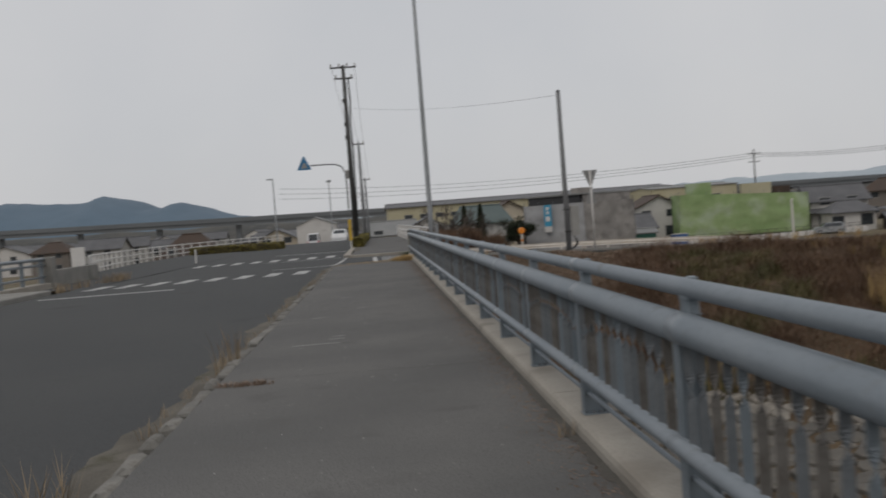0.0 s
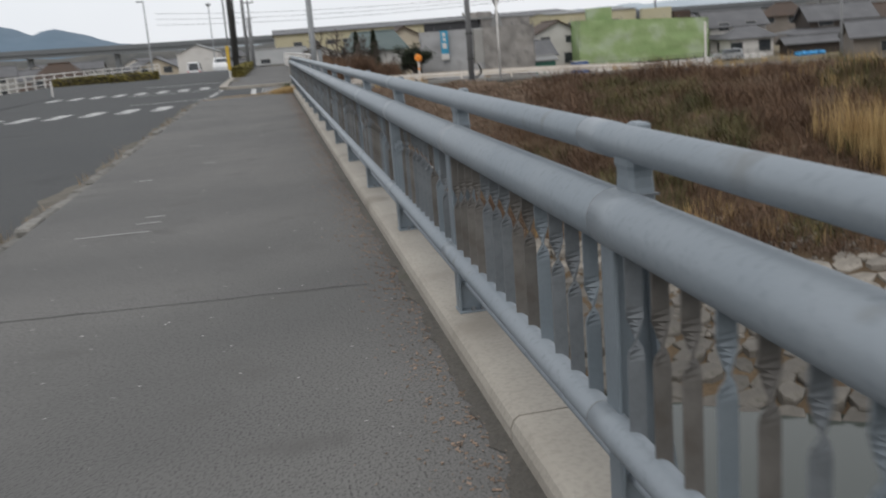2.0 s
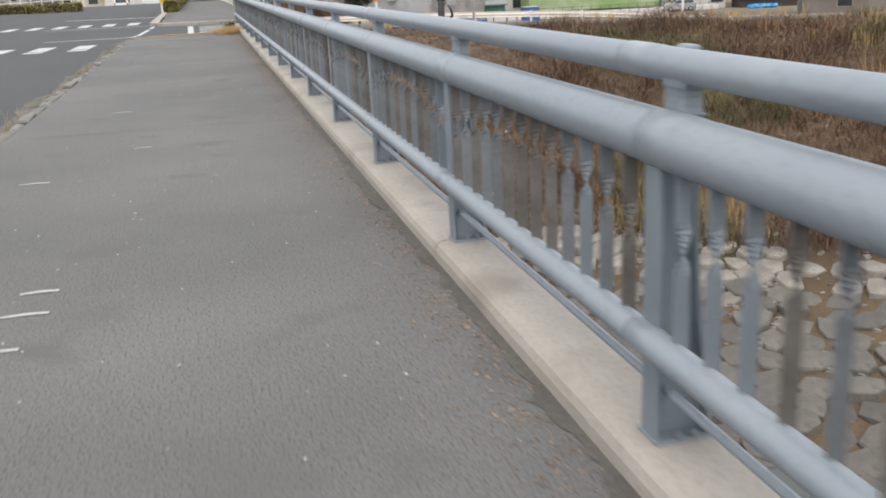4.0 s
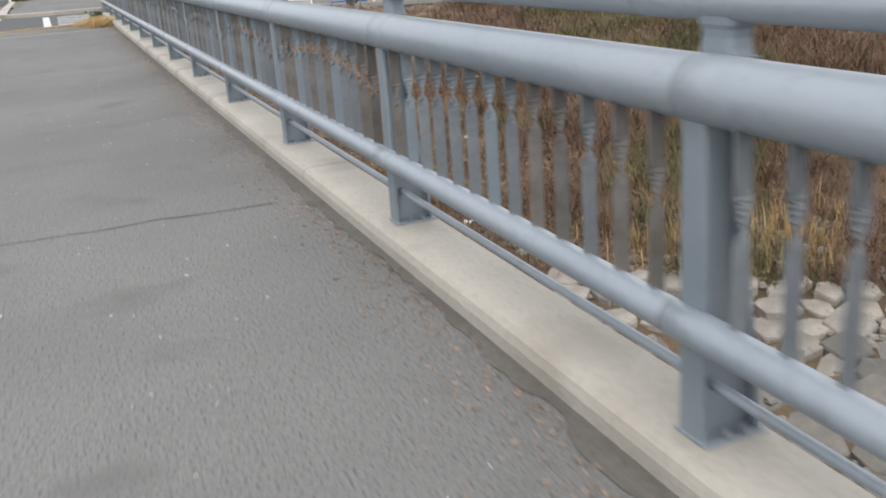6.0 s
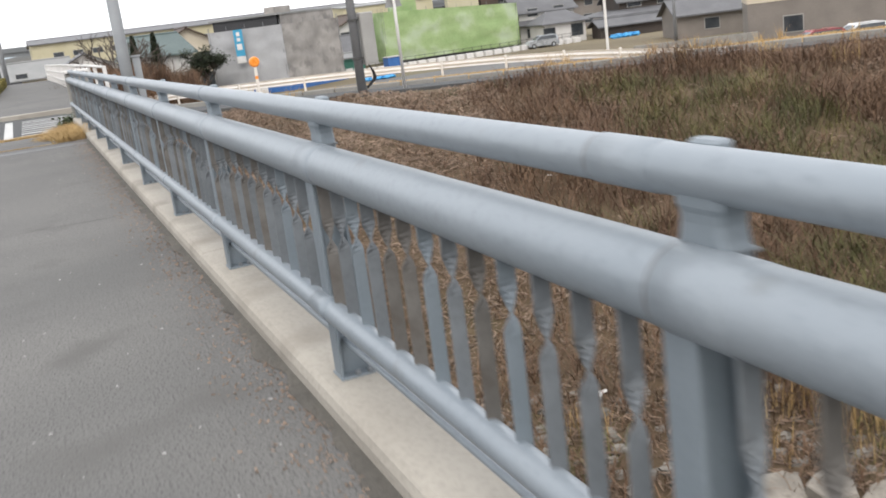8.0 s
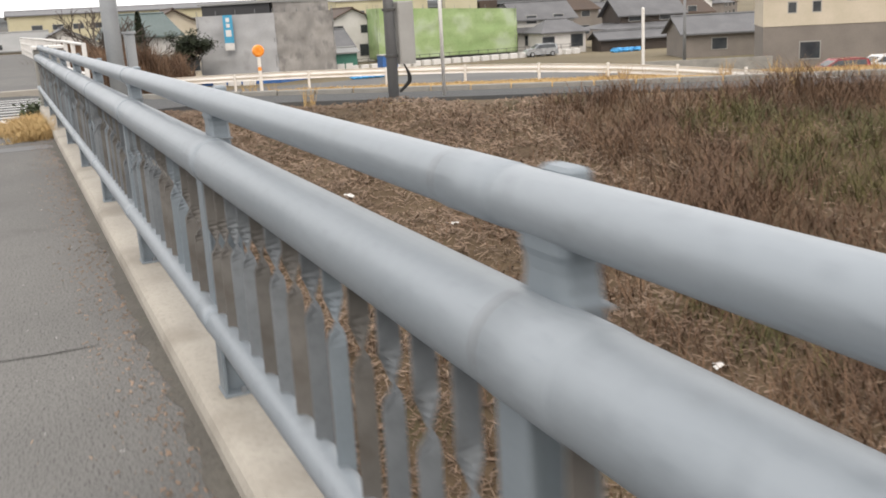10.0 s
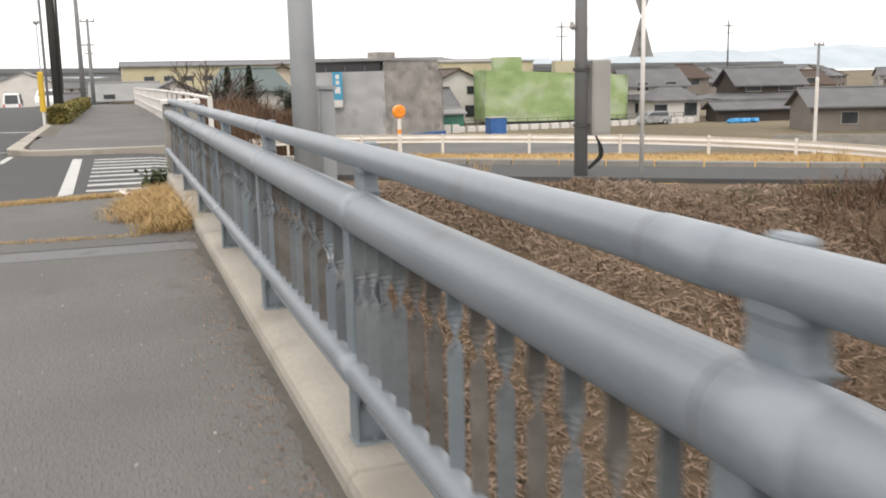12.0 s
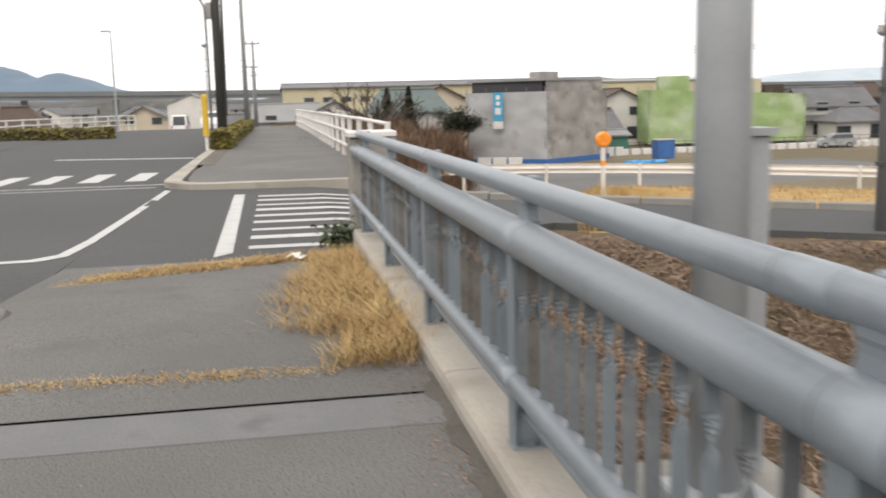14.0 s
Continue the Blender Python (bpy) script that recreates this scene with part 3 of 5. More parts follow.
# cast stub that carries the upper tube on the main one: saddle, waist, saddle
g, rings = Geo(), ((0.87, 0.03, 0.058), (0.918, 0.03, 0.058), (0.932, 0.03, 0.053), (0.955, 0.029, 0.049), (0.97, 0.03, 0.05), (0.98, 0.033, 0.056), (1.004, 0.033, 0.056))
v = [(UPPER[0] + 0.004 + sx * a, sy * b, z) for z, a, b in rings for sx, sy in ((-0.7, -1), (0.7, -1), (1, -0.7), (1, 0.7), (0.7, 1), (-0.7, 1), (-1, 0.7), (-1, -0.7))]
g.add(v, [(8 * i + k, 8 * i + (k + 1) % 8, 8 * i + 8 + (k + 1) % 8, 8 * i + 8 + k) for i in range(len(rings) - 1) for k in range(8)])
bracket_mesh = g.mesh("bracket", M["post"])
saddle_mesh = Geo().box(UPPER[0] - 0.033, UPPER[0] + 0.036, -0.062, 0.062, 0.915, 0.919).mesh("saddle_plate", M["bar"])
clip_mesh = Geo().box(UPPER[0] + 0.012, UPPER[0] + 0.046, -0.034, 0.034, 1.03, 1.069, 0.005).mesh("clip_plate", M["post"])
for y in POSTS:
    for name, me, dx, dy in (("clip_plate", clip_mesh, 0, 0.03), ("post", post_mesh, 0, 0), ("web", web_mesh, 0, 0), ("back_flange", back_mesh, 0, 0), ("foot_plate", foot_mesh, 0, 0), ("bracket", bracket_mesh, 0, 0), ("saddle_plate", saddle_mesh, 0, 0), ("anchor_nut", nut_mesh, 0.075, -0.045), ("anchor_nut", nut_mesh, 0.12, -0.045)):
        ob = part(name, me, None, rail)
        ob.location = (dx, y + dy, 0)
Y0, Y1 = POSTS[-1] - 0.6, 0.78
for name, (x, z, r), n, label in (("main_tube", MAIN, 32, "thick main tube"), ("upper_tube", UPPER, 26, "upper tube"), ("lower_tube", LOWER, 24, "lower tube"), ("rear_tube", REAR, 12, "thin tube behind the posts")):
    part(name, Geo().tube([(x, Y0, z), (x, -20, z), (x, Y1, z)], r, n), M["steel"], rail, label, True)
for k in range(23):
    for name, (x, z, r), off, every in (("main_sleeve", MAIN, 0.03, 1), ("upper_sleeve", UPPER, 0.27, 2), ("lower_sleeve", LOWER, 0.05, 1)):
        if k % every:
            continue
        y = POSTS[k] + off
        g = Geo().tube([(x, y - 0.17, z), (x, y - 0.166, z), (x, y - 0.002, z), (x, y, z)], [r - 0.002, r + 0.0016, r + 0.0022, r - 0.003], 28, False)
        part(name, g, M["steel"], rail, "joint sleeve of the tube", True)
        part("joint_line", Geo().tube([(x, y + 0.001, z), (x, y + 0.005, z)], r + 0.0006, 28, False), M["bar_brown"], rail, "dark joint line", True)


def bar_mesh(zt, mat):
    """A flat bar set across the railing, turned half round about its length at height zt."""
    g, v = Geo(), []
    turns = ((-9, 0), (-0.062, 0), (-0.05, 8), (-0.036, 28), (-0.02, 60), (-0.008, 80), (0.008, 100), (0.02, 120), (0.036, 152), (0.05, 172), (0.062, 180), (9, 180))
    for dz, a in turns:
        z = 0.378 if dz == -9 else (0.83 if dz == 9 else zt + dz)
        c, s = math.cos(radians(a)), math.sin(radians(a))
        w = 0.019 if abs(dz) > 0.03 else 0.0165
        for p, q in ((-w, -0.003), (w, -0.003), (w, 0.003), (-w, 0.003)):
            v.append((p * c - q * s, p * s + q * c, z))
    f = [(4 * i + k, 4 * i + (k + 1) % 4, 4 * i + 4 + (k + 1) % 4, 4 * i + 4 + k) for i in range(len(turns) - 1) for k in range(4)]
    return g.add(v, f).mesh("bar", mat)


NB = 13
bars = [[bar_mesh(0.545 + 0.175 * math.sqrt(max(0.0, 1 - ((j - 6) / 6.9) ** 2)), M[m]) for j in range(NB)] for m in ("bar", "bar_brown", "post")]
for k in range(22):
    a, b = POSTS[k + 1] + 0.07, POSTS[k] - 0.07
    for j in range(NB):
        ob = part("bar", bars[random.choice((0, 0, 1, 1, 2))][j], None, rail)
        ob.matrix_world = pose(0.024, a + (b - a) * (j + 0.5) / NB, 0, 0, 0, random.uniform(-5, 5))

pillar = thing("end_pillar", "pale weathered concrete pillar ending the railing", "pillar")
part("shaft", Geo().box(-0.01, 0.46, 0.72, 1.22, -0.5, 0.99, 0.02), M["conc2"], pillar)
part("cap", Geo().box(-0.028, 0.475, 0.69, 1.24, 0.992, 1.048, 0.012), M["white"], pillar, "whitish cap")

# ---- lamp pole on its bracket beside the railing ----
lp = thing("lamp_pole", "tall tapered grey galvanised street lamp pole behind the railing", "lamp pole", at=(0.566, -6.49, -0.2))
part("shaft", Geo().tube([(0.566, -6.49, 0.1), (0.566, -6.49, 1.6), (0.565, -6.49, 5), (0.563, -6.49, 10.5)], [0.086, 0.084, 0.072, 0.05], 20), M["lamp_pole"], lp, smooth=True)
part("base_plate", Geo().box(0.4, 0.7, -6.73, -6.39, 0.06, 0.1, 0.01), M["lamp_pole"], lp)
part("plinth", Geo().box(0.2, 0.9, -6.95, -6.15, -0.9, 0.06, 0.02), M["conc2"], lp, "concrete plinth")
stub = thing("utility_stub", "short grey square service post beside the lamp pole", "service post", at=(0.8, -6.3, 0))
part("shaft", Geo().box(0.70, 0.80, -6.36, -6.26, 0.062, 1.2, 0.006), M["lamp_pole"], stub)
part("cap", Geo().box(0.685, 0.815, -6.375, -6.245, 1.2, 1.225), M["lamp_pole"], stub)


# ---- poles by the dike road ----
p2 = thing("utility_pole", "grey concrete utility pole with a metal cabinet beside the dike road", "utility pole", at=(6.73, 1.55, -0.4))
part("shaft", Geo().tube([(6.73, 1.55, -0.5), (6.73, 1.55, 6.3)], [0.115, 0.085], 16), M["pole_grey"], p2, smooth=True)
part("cap", Geo().tube([(6.73, 1.55, 6.3), (6.73, 1.55, 6.36)], [0.1, 0.04], 12), M["pole_dark"], p2)
cab = part("cabinet", Geo().box(6.88, 7.22, 1.41, 1.69, 0.25, 1.5, 0.02), M["box_grey"], p2, "pale metal cabinet")
part("cabinet_door", Geo().box(6.905, 7.195, 1.402, 1.41, 0.3, 1.45), M["box_grey"], cab)
for z in (0.4, 1.32):
    part("strap", Geo().tube([(6.73, 1.55, z), (6.73, 1.55, z + 0.05)], 0.137, 16), M["pole_dark"], p2)
for k in range(3):
    part("cable", Geo().tube([(6.96 + (0.10 + 0.03 * k) * math.sin(a * 0.26) - 0.03 * max(a - 7, 0), 1.45 + 0.01 * a, 0.25 - 0.05 * a - 0.01 * k) for a in range(12)], 0.016, 6), M["rubber"], p2, "black cable loop")
part("insulator", Geo().tube([(6.6, 1.55, 2.0), (6.56, 1.55, 2.04), (6.56, 1.55, 2.12)], [0.03, 0.05, 0.03], 8), M["box_grey"], p2)

sg = thing("road_sign", "white sign pole with two triangular plates seen from behind", "road sign", at=(7.8, 1.39, -0.4))
part("pole", Geo().tube([(7.8, 1.39, -0.5), (7.8, 1.39, 2.9)], 0.038, 12), M["white"], sg, smooth=True)


def tri_plate(cx, cy, z0, z1, w, up):
    pts = [(cx - w, z0), (cx + w, z0), (cx + 0.03, z1), (cx - 0.03, z1)] if up else [(cx - 0.03, z0), (cx + 0.03, z0), (cx + w, z1), (cx - w, z1)]
    return Geo().add([(x, cy + dy, z) for dy in (0.045, 0.06) for x, z in pts], [(0, 1, 2, 3), (7, 6, 5, 4)] + [(k, 4 + k, 4 + (k + 1) % 4, (k + 1) % 4) for k in range(4)])


part("plate", tri_plate(7.8, 1.39, 1.53, 2.18, 0.225, True), M["sign_back"], sg)
part("plate", tri_plate(7.8, 1.39, 2.22, 2.92, 0.315, False), M["sign_back"], sg)
for z in (1.66, 1.92, 2.5, 2.76):
    part("clamp", Geo().box(7.74, 7.86, 1.39, 1.435, z, z + 0.04), M["sign_back"], sg)

rf = thing("delineator", "white marker post with round orange reflector", "delineator", at=(6.08, 10.2, -0.7))
part("post", Geo().tube([(6.08, 10.2, -0.8), (6.08, 10.2, 0.27)], 0.05, 10), M["white"], rf)
part("reflector", Geo().tube([(6.08, 10.14, 0.45), (6.08, 10.17, 0.45), (6.08, 10.23, 0.45), (6.08, 10.26, 0.45)], [0.13, 0.17, 0.17, 0.13], 18), M["orange"], rf, "orange disc")
part("band", Geo().tube([(6.08, 10.2, -0.1), (6.08, 10.2, 0.0)], 0.053, 10), M["orange"], rf)

# guard rail along the dike road, on white posts
gr = thing("guard_rail", "white steel guard rail on posts along the dike road", "guard rail")
gl = [(1.5, 16.6), (4.5, 17.6), (8.0, 16.6), (11.5, 14.4), (14.5, 11.4), (16.2, 7.8), (16.6, 3.5), (16.2, -0.5), (15.0, -5.2)]


def smooth_line(line, n=6):
    out = []
    for i in range(len(line) - 1):
        p = [Vector(line[max(0, min(len(line) - 1, i + k))]) for k in (-1, 0, 1, 2)]
        for j in range(n):
            t = j / n
            out.append(0.5 * (2 * p[1] + (p[2] - p[0]) * t + (2 * p[0] - 5 * p[1] + 4 * p[2] - p[3]) * t * t + (3 * p[1] - p[0] - 3 * p[2] + p[3]) * t ** 3))
    return out + [Vector(line[-1])]


sl = smooth_line(gl)
prof = [(0.0, -0.27), (0.025, -0.235), (0.025, -0.18), (-0.01, -0.15), (-0.01, -0.12), (0.025, -0.09), (0.025, -0.035), (0.0, 0.0)]
g, np_ = Geo(), len(prof)
v = []
for i, p in enumerate(sl):
    dd = (sl[min(i + 1, len(sl) - 1)] - sl[max(i - 1, 0)]).normalized()
    nn = Vector((dd.y, -dd.x))
    top = -0.47 - 0.003 * i
    v += [(p.x - nn.x * o, p.y - nn.y * o, top + z) for o, z in prof]
g.add(v, [(i * np_ + k, i * np_ + k + 1, (i + 1) * np_ + k + 1, (i + 1) * np_ + k) for i in range(len(sl) - 1) for k in range(np_ - 1)])
ob = part("beam", g, M["white"], gr)
md = ob.modifiers.new("thick", "SOLIDIFY")
md.thickness = 0.006
for i in range(2, len(sl), 4):
    part("post", Geo().tube([(sl[i].x, sl[i].y, land(sl[i].x, sl[i].y) - 0.1), (sl[i].x, sl[i].y, -0.52)], 0.045, 10), M["white"], gr)
tp = thing("marker_post", "slim white pole beyond the guard rail", "pole", at=(22, 14, -4.6))
part("shaft", Geo().tube([(22, 14, -4.8), (22, 14, 0.95)], 0.06, 10), M["white"], tp)
part("cap", Geo().tube([(22, 14, 0.95), (22, 14, 1.0)], [0.06, 0.02], 10), M["white"], tp)


# ---- broken kerb blocks between footway and carriageway ----
lk = thing("footway_kerb", "row of broken weathered kerb stones along the footway", "kerb", kind="structure")
kms = []
for i in range(5):
    g = Geo().box(-0.075, 0.075, -0.29, 0.29 - 0.05 * i, -0.2, 0.0, 0.02 + 0.006 * i)
    g.v = [(x + random.uniform(-0.012, 0.012), y + random.uniform(-0.02, 0.02), z + random.uniform(-0.01, 0.008)) for x, y, z in g.v]
    kms.append(g.mesh("kerb_stone", M["stone"]))
y = -46.0
while y < -2.2:
    x = -2.86 + (0.0 if y < -5 else (y + 5) * 0.06)
    ob = part("kerb_stone", kms[random.randrange(5)], None, lk)
    ob.matrix_world = pose(x + random.uniform(-0.02, 0.02), y, random.uniform(-0.03, 0.015), random.uniform(-3, 3), random.uniform(-3, 3), random.uniform(-3, 3))
    y += random.choice((0.6, 0.62, 0.62, 0.66))

# dirt along the gutter, an uneven strip
a, b = [], []
for i in range(190):
    y = -46 + i * 0.235
    w = 0.30 + 0.22 * noise.noise((y * 0.5, 0, 0)) + 0.12 * noise.noise((y * 2.2, 5, 0))
    a.append((-2.93 - max(w, 0.03), y, road_z(y) + 0.004))
    b.append((-2.9, y, road_z(y) + 0.035))
solid("gutter_dirt", Geo().strip(a, b), M["dirt"], "sand and dirt gathered along the gutter", "dirt", kind="structure")
a, b = [], []
for i in range(690):
    y = -46 + i * 0.06
    w = 0.045 + 0.05 * noise.noise((y * 0.6, 9, 0)) + 0.06 * noise.noise((y * 3.5, 7, 0)) + 0.03 * noise.noise((y * 11, 5, 0))
    a.append((-0.07 - max(w, 0.015), y, 0.004))
    b.append((-0.055, y, 0.012))
solid("edge_dirt", Geo().strip(a, b), M["grime"], "leaf crumbs and dirt along the edge beam", "dirt", kind="structure")


# ---- grasses, leaves and shrubs ----
def blades(g, x, y, z, n, h, spread, lean, rr, w=0.006):
    for _ in range(n):
        a, r = rr.uniform(0, 6.283), spread * math.sqrt(rr.random())
        px, py = x + r * math.cos(a), y + r * math.sin(a)
        b, hh = rr.uniform(0, 6.283), h * rr.uniform(0.5, 1.1)
        l = lean * rr.uniform(0.3, 1.2) * hh
        dx, dy = math.cos(b), math.sin(b)
        sx, sy = -dy * w, dx * w
        g.add([(px - sx, py - sy, z - 0.02), (px + sx, py + sy, z - 0.02), (px + dx * l * 0.4 + sx * 0.7, py + dy * l * 0.4 + sy * 0.7, z + hh * 0.6), (px + dx * l * 0.4 - sx * 0.7, py + dy * l * 0.4 - sy * 0.7, z + hh * 0.6), (px + dx * l, py + dy * l, z + hh)],
              [(0, 1, 2, 3), (3, 2, 4)])


def leaves(g, x, y, z, s, rr, tilt=0.6, wide=1.0):
    """One curled leaf or scrap, as two bent quads."""
    a = rr.uniform(0, 6.283)
    u = Vector((math.cos(a), math.sin(a), rr.uniform(-tilt, tilt))) * s
    w = Vector((-math.sin(a), math.cos(a), rr.uniform(-tilt, tilt))) * s * rr.uniform(0.2, 0.65) * wide
    c = Vector((x, y, z))
    m = Vector((0, 0, s * rr.uniform(0.1, 0.45) * min(1.0, wide * 2)))
    g.add([c - u - w, c + u - w, c + u + w, c - u + w, c - u * 0.9 + m, c + u * 0.9 + m], [(0, 1, 5, 4), (4, 5, 2, 3)])


rr = random.Random(5)
g = Geo()
for _ in range(420):
    t = rr.random()
    y = -4.5 + 4.4 * t
    wide = lerp([(0, 0.6), (0.12, 0.38), (0.25, 0.75), (0.38, 0.95), (0.6, 0.7), (0.8, 0.5), (1, 0.35)], t) * (0.85 + 0.3 * noise.noise((t * 14, 3, 0)))
    x = -0.08 - wide * rr.random() ** 1.2
    blades(g, x, y, -0.05 - 0.035 * (y + 4), 20, 0.08 + 0.2 * max(0.0, 1 - (-x - 0.1) / 0.9) * (0.6 + 0.4 * math.sin(3.14 * t)), 0.13, 1.7, rr, 0.003)
solid("dry_grass_clump", g, M["straw"], "thick clump of straw-coloured dry grass against the pillar", "grass", kind="stuff")
g = Geo()
for i in range(260):
    t = rr.random()
    x = -2.8 + 2.3 * t
    k = 0.5 + 0.5 * noise.noise((x * 2.5, 1, 0))
    blades(g, x, -4.36 - 0.1 * t + rr.gauss(0, 0.04), -0.01, int(4 + 10 * k), 0.018, 0.08, 3.5, rr, 0.0035)
for i in range(520):
    t = rr.random()
    x = -2.9 + 2.5 * t
    yy = lerp([(0, -2.6), (0.08, -1.4), (0.2, -0.7), (0.45, -0.3), (1, 0.3)], t)
    k = 0.5 + 0.5 * noise.noise((x * 2.0, 4, 0))
    blades(g, x, yy + rr.gauss(0, 0.10 + 0.06 * k), -0.12 - 0.03 * t, int(8 + 14 * k), 0.026, 0.12, 3.5, rr, 0.0035)
solid("dry_grass_fringe", g, M["straw"], "low dry grass fringe round the asphalt apron", "grass", kind="stuff")

g = Geo()
for _ in range(36):
    a, b = rr.gauss(-0.17, 0.06), rr.gauss(0.4, 0.12)
    for _ in range(12):
        leaves(g, a + rr.gauss(0, 0.05), b + rr.gauss(0, 0.05), -0.12 + abs(rr.gauss(0.08, 0.1)), rr.uniform(0.015, 0.035), rr, 0.8, 1.3)
solid("pillar_weed", g, M["ivy"], "dark green leafy weed at the foot of the pillar", "weeds", kind="stuff")
g = Geo()
for _ in range(9):
    leaves(g, -0.62 + rr.gauss(0, 0.05), 0.02 + rr.gauss(0, 0.05), -0.11, rr.uniform(0.03, 0.06), rr, 0.5, 1.4)
solid("paper_scrap", g, M["white"], "crumpled white paper scrap lying in the dry grass", "litter")
g = Geo()
for x, y in ((3.2, -9.0), (4.4, -6.2), (2.4, -11.4), (5.2, -10.3), (6.5, -8.0), (3.6, -4.4), (2.0, -7.4), (8.0, -10.8), (4.0, -13.0)):
    for _ in range(3):
        leaves(g, x + rr.gauss(0, 0.05), y + rr.gauss(0, 0.05), rough_land(x, y) + 0.07, rr.uniform(0.03, 0.06), rr, 0.4, 1.2)
solid("slope_litter", g, M["white"], "pale scraps of litter among the dead leaves", "litter", kind="stuff")
g = Geo()
for y, n, h in ((-32.9, 60, 0.42), (-33.3, 30, 0.3), (-27.1, 34, 0.5), (-27.5, 18, 0.3), (-25.6, 8, 0.2), (-19.4, 14, 0.25), (-12.5, 12, 0.22), (-30.6, 14, 0.18), (-36, 16, 0.3), (-22, 8, 0.18), (-8, 20, 0.2), (-16, 10, 0.16)):
    blades(g, -2.98, y, -0.12, n, h, 0.13, 0.5, rr, 0.0045)
blades(g, -0.13, -32.15, 0.0, 16, 0.12, 0.06, 0.7, rr, 0.003)
for _ in range(40):
    blades(g, -2.95 + rr.uniform(-0.2, 0.08), rr.uniform(-40, -5), -0.1, 6, 0.1, 0.07, 1.0, rr, 0.004)
for i in range(16):
    blades(g, -11.95 - rr.random() * 0.6, -6 + rr.random() * 10, -0.15, 20, 0.35, 0.3, 0.7, rr, 0.01)
solid("gutter_weeds", g, M["gutter"], "dry weed tufts growing along kerb and gutter", "weeds", kind="stuff")
g = Geo()
for _ in range(16):
    blades(g, -2.5 + rr.uniform(-0.24, 0.24), -29.1 + rr.uniform(-0.03, 0.03), 0.0, 14, 0.05, 0.07, 1.4, rr, 0.005)
solid("dry_tuft", g, M["litter"], "flat brown tuft of dead grass on the footway", "grass", kind="stuff")

# small pale chips and leaf crumbs lying on the footway
g, g2 = Geo(), Geo()
for _ in range(700):
    leaves(g, rr.uniform(-2.6, -0.2), rr.uniform(-38, -5.5), 0.005, rr.uniform(0.0025, 0.008), rr, 0.1)
for _ in range(9000):
    leaves(g2, -0.08 - abs(rr.gauss(0, 0.13)), rr.uniform(-40, -4), 0.003, rr.uniform(0.003, 0.010), rr, 0.3)
solid("pale_chips", g, M["chip"], "small pale chips scattered on the asphalt footway", "debris", kind="stuff")
solid("leaf_crumbs", g2, M["litter"], "brown leaf crumbs along the edge beam", "debris", kind="stuff")

# the dike slope: leaf litter, dead vines, grass patches
g, g2, g3, g4 = Geo(), Geo(), Geo(), Geo()


def bushy(x, y):
    """How far the thick weeds cover the slope here: towards the field and down the bank, in uneven patches."""
    q = NX * x + NY * y
    away = lerp([(5.6, 0), (8.0, 0.9), (10, 1.1), (30, 1.1)], x - 0.45 * q)
    return away * (0.75 + 0.5 * noise.noise((x * 0.3, y * 0.3, 4)))


for _ in range(175000):
    u = rr.random()
    x = 0.5 + 19 * u ** 2.1 + 0.6 * rr.random()
    y = rr.uniform(-19, 4.5)
    q = NX * x + NY * y
    if q > 3.4 + 0.5 * noise.noise((x, y, 0)) or q < -9.9 or x < 0.6 or (bushy(x, y) > 0.6 and rr.random() < 0.85):
        continue
    z = rough_land(x, y)
    leaves(g, x, y, z + rr.uniform(-0.01, 0.07), rr.uniform(0.018, 0.052) * (1 + 0.05 * x), rr, 0.7, 0.3)
for _ in range(26000):
    x, y = 0.7 + 22 * rr.random() ** 0.8, rr.uniform(-21, 4)
    q = NX * x + NY * y
    if q > 3.2 or q < -9.9:
        continue
    b_ = bushy(x, y)
    z = rough_land(x, y)
    if rr.random() > 0.25 + b_:
        continue
    green = noise.noise((x * 0.35, y * 0.35, 7)) > 0.08 and b_ > 0.5
    h = 0.07 + 0.09 * rr.random() if b_ < 0.35 else rr.uniform(0.16, 0.5) * (1.0 + 0.9 * noise.noise((x * 0.55, y * 0.55, 2)))
    blades(g3 if green and rr.random() < 0.7 else g2, x, y, z, 9, max(h, 0.06), 0.26, 1.4, rr, 0.0065)
for i in range(640):
    if i < 170:
        if i % 3:
            continue
        x, q = rr.gauss(6.6, 1.4), rr.gauss(-9.0, 0.5)
    elif i < 470:
        x, q = rr.uniform(11.9, 16.0), rr.gauss(-5.2, 0.7)
    else:
        x, q = rr.gauss(18.0, 1.5), rr.gauss(1.4, 1.2)
    if q < -9.6:
        continue
    y = (q - NX * x) / NY
    tall = rr.uniform(0.8, 1.5) if 170 <= i < 470 else rr.uniform(0.25, 0.5)
    blades(g4, x, y, rough_land(x, y), 20, tall, 0.3, 0.35, rr, 0.006)
solid("leaf_litter", g, M["litter"], "brown leaf litter and dead vines on the dike slope", "leaf litter", kind="stuff")
solid("slope_grass", g2, M["russet"], "reddish-brown dead grass on the dike slope", "grass", kind="stuff")
solid("green_weeds", g3, M["weed"], "olive green weeds among the dead grass", "weeds", kind="stuff")
solid("reeds", g4, M["straw"], "tall straw-coloured reeds on the dike slope", "reeds", kind="stuff")
g = Geo()
for _ in range(2600):
    s, q = rr.uniform(-9, 24), rr.uniform(9.9, 18.6)
    x, y = NX * q + NY * s, NY * q - NX * s
    if x < 2.4:
        continue
    blades(g, x, y, land(x, y), 7, rr.uniform(0.03, 0.09), 0.25, 1.8, rr, 0.007)
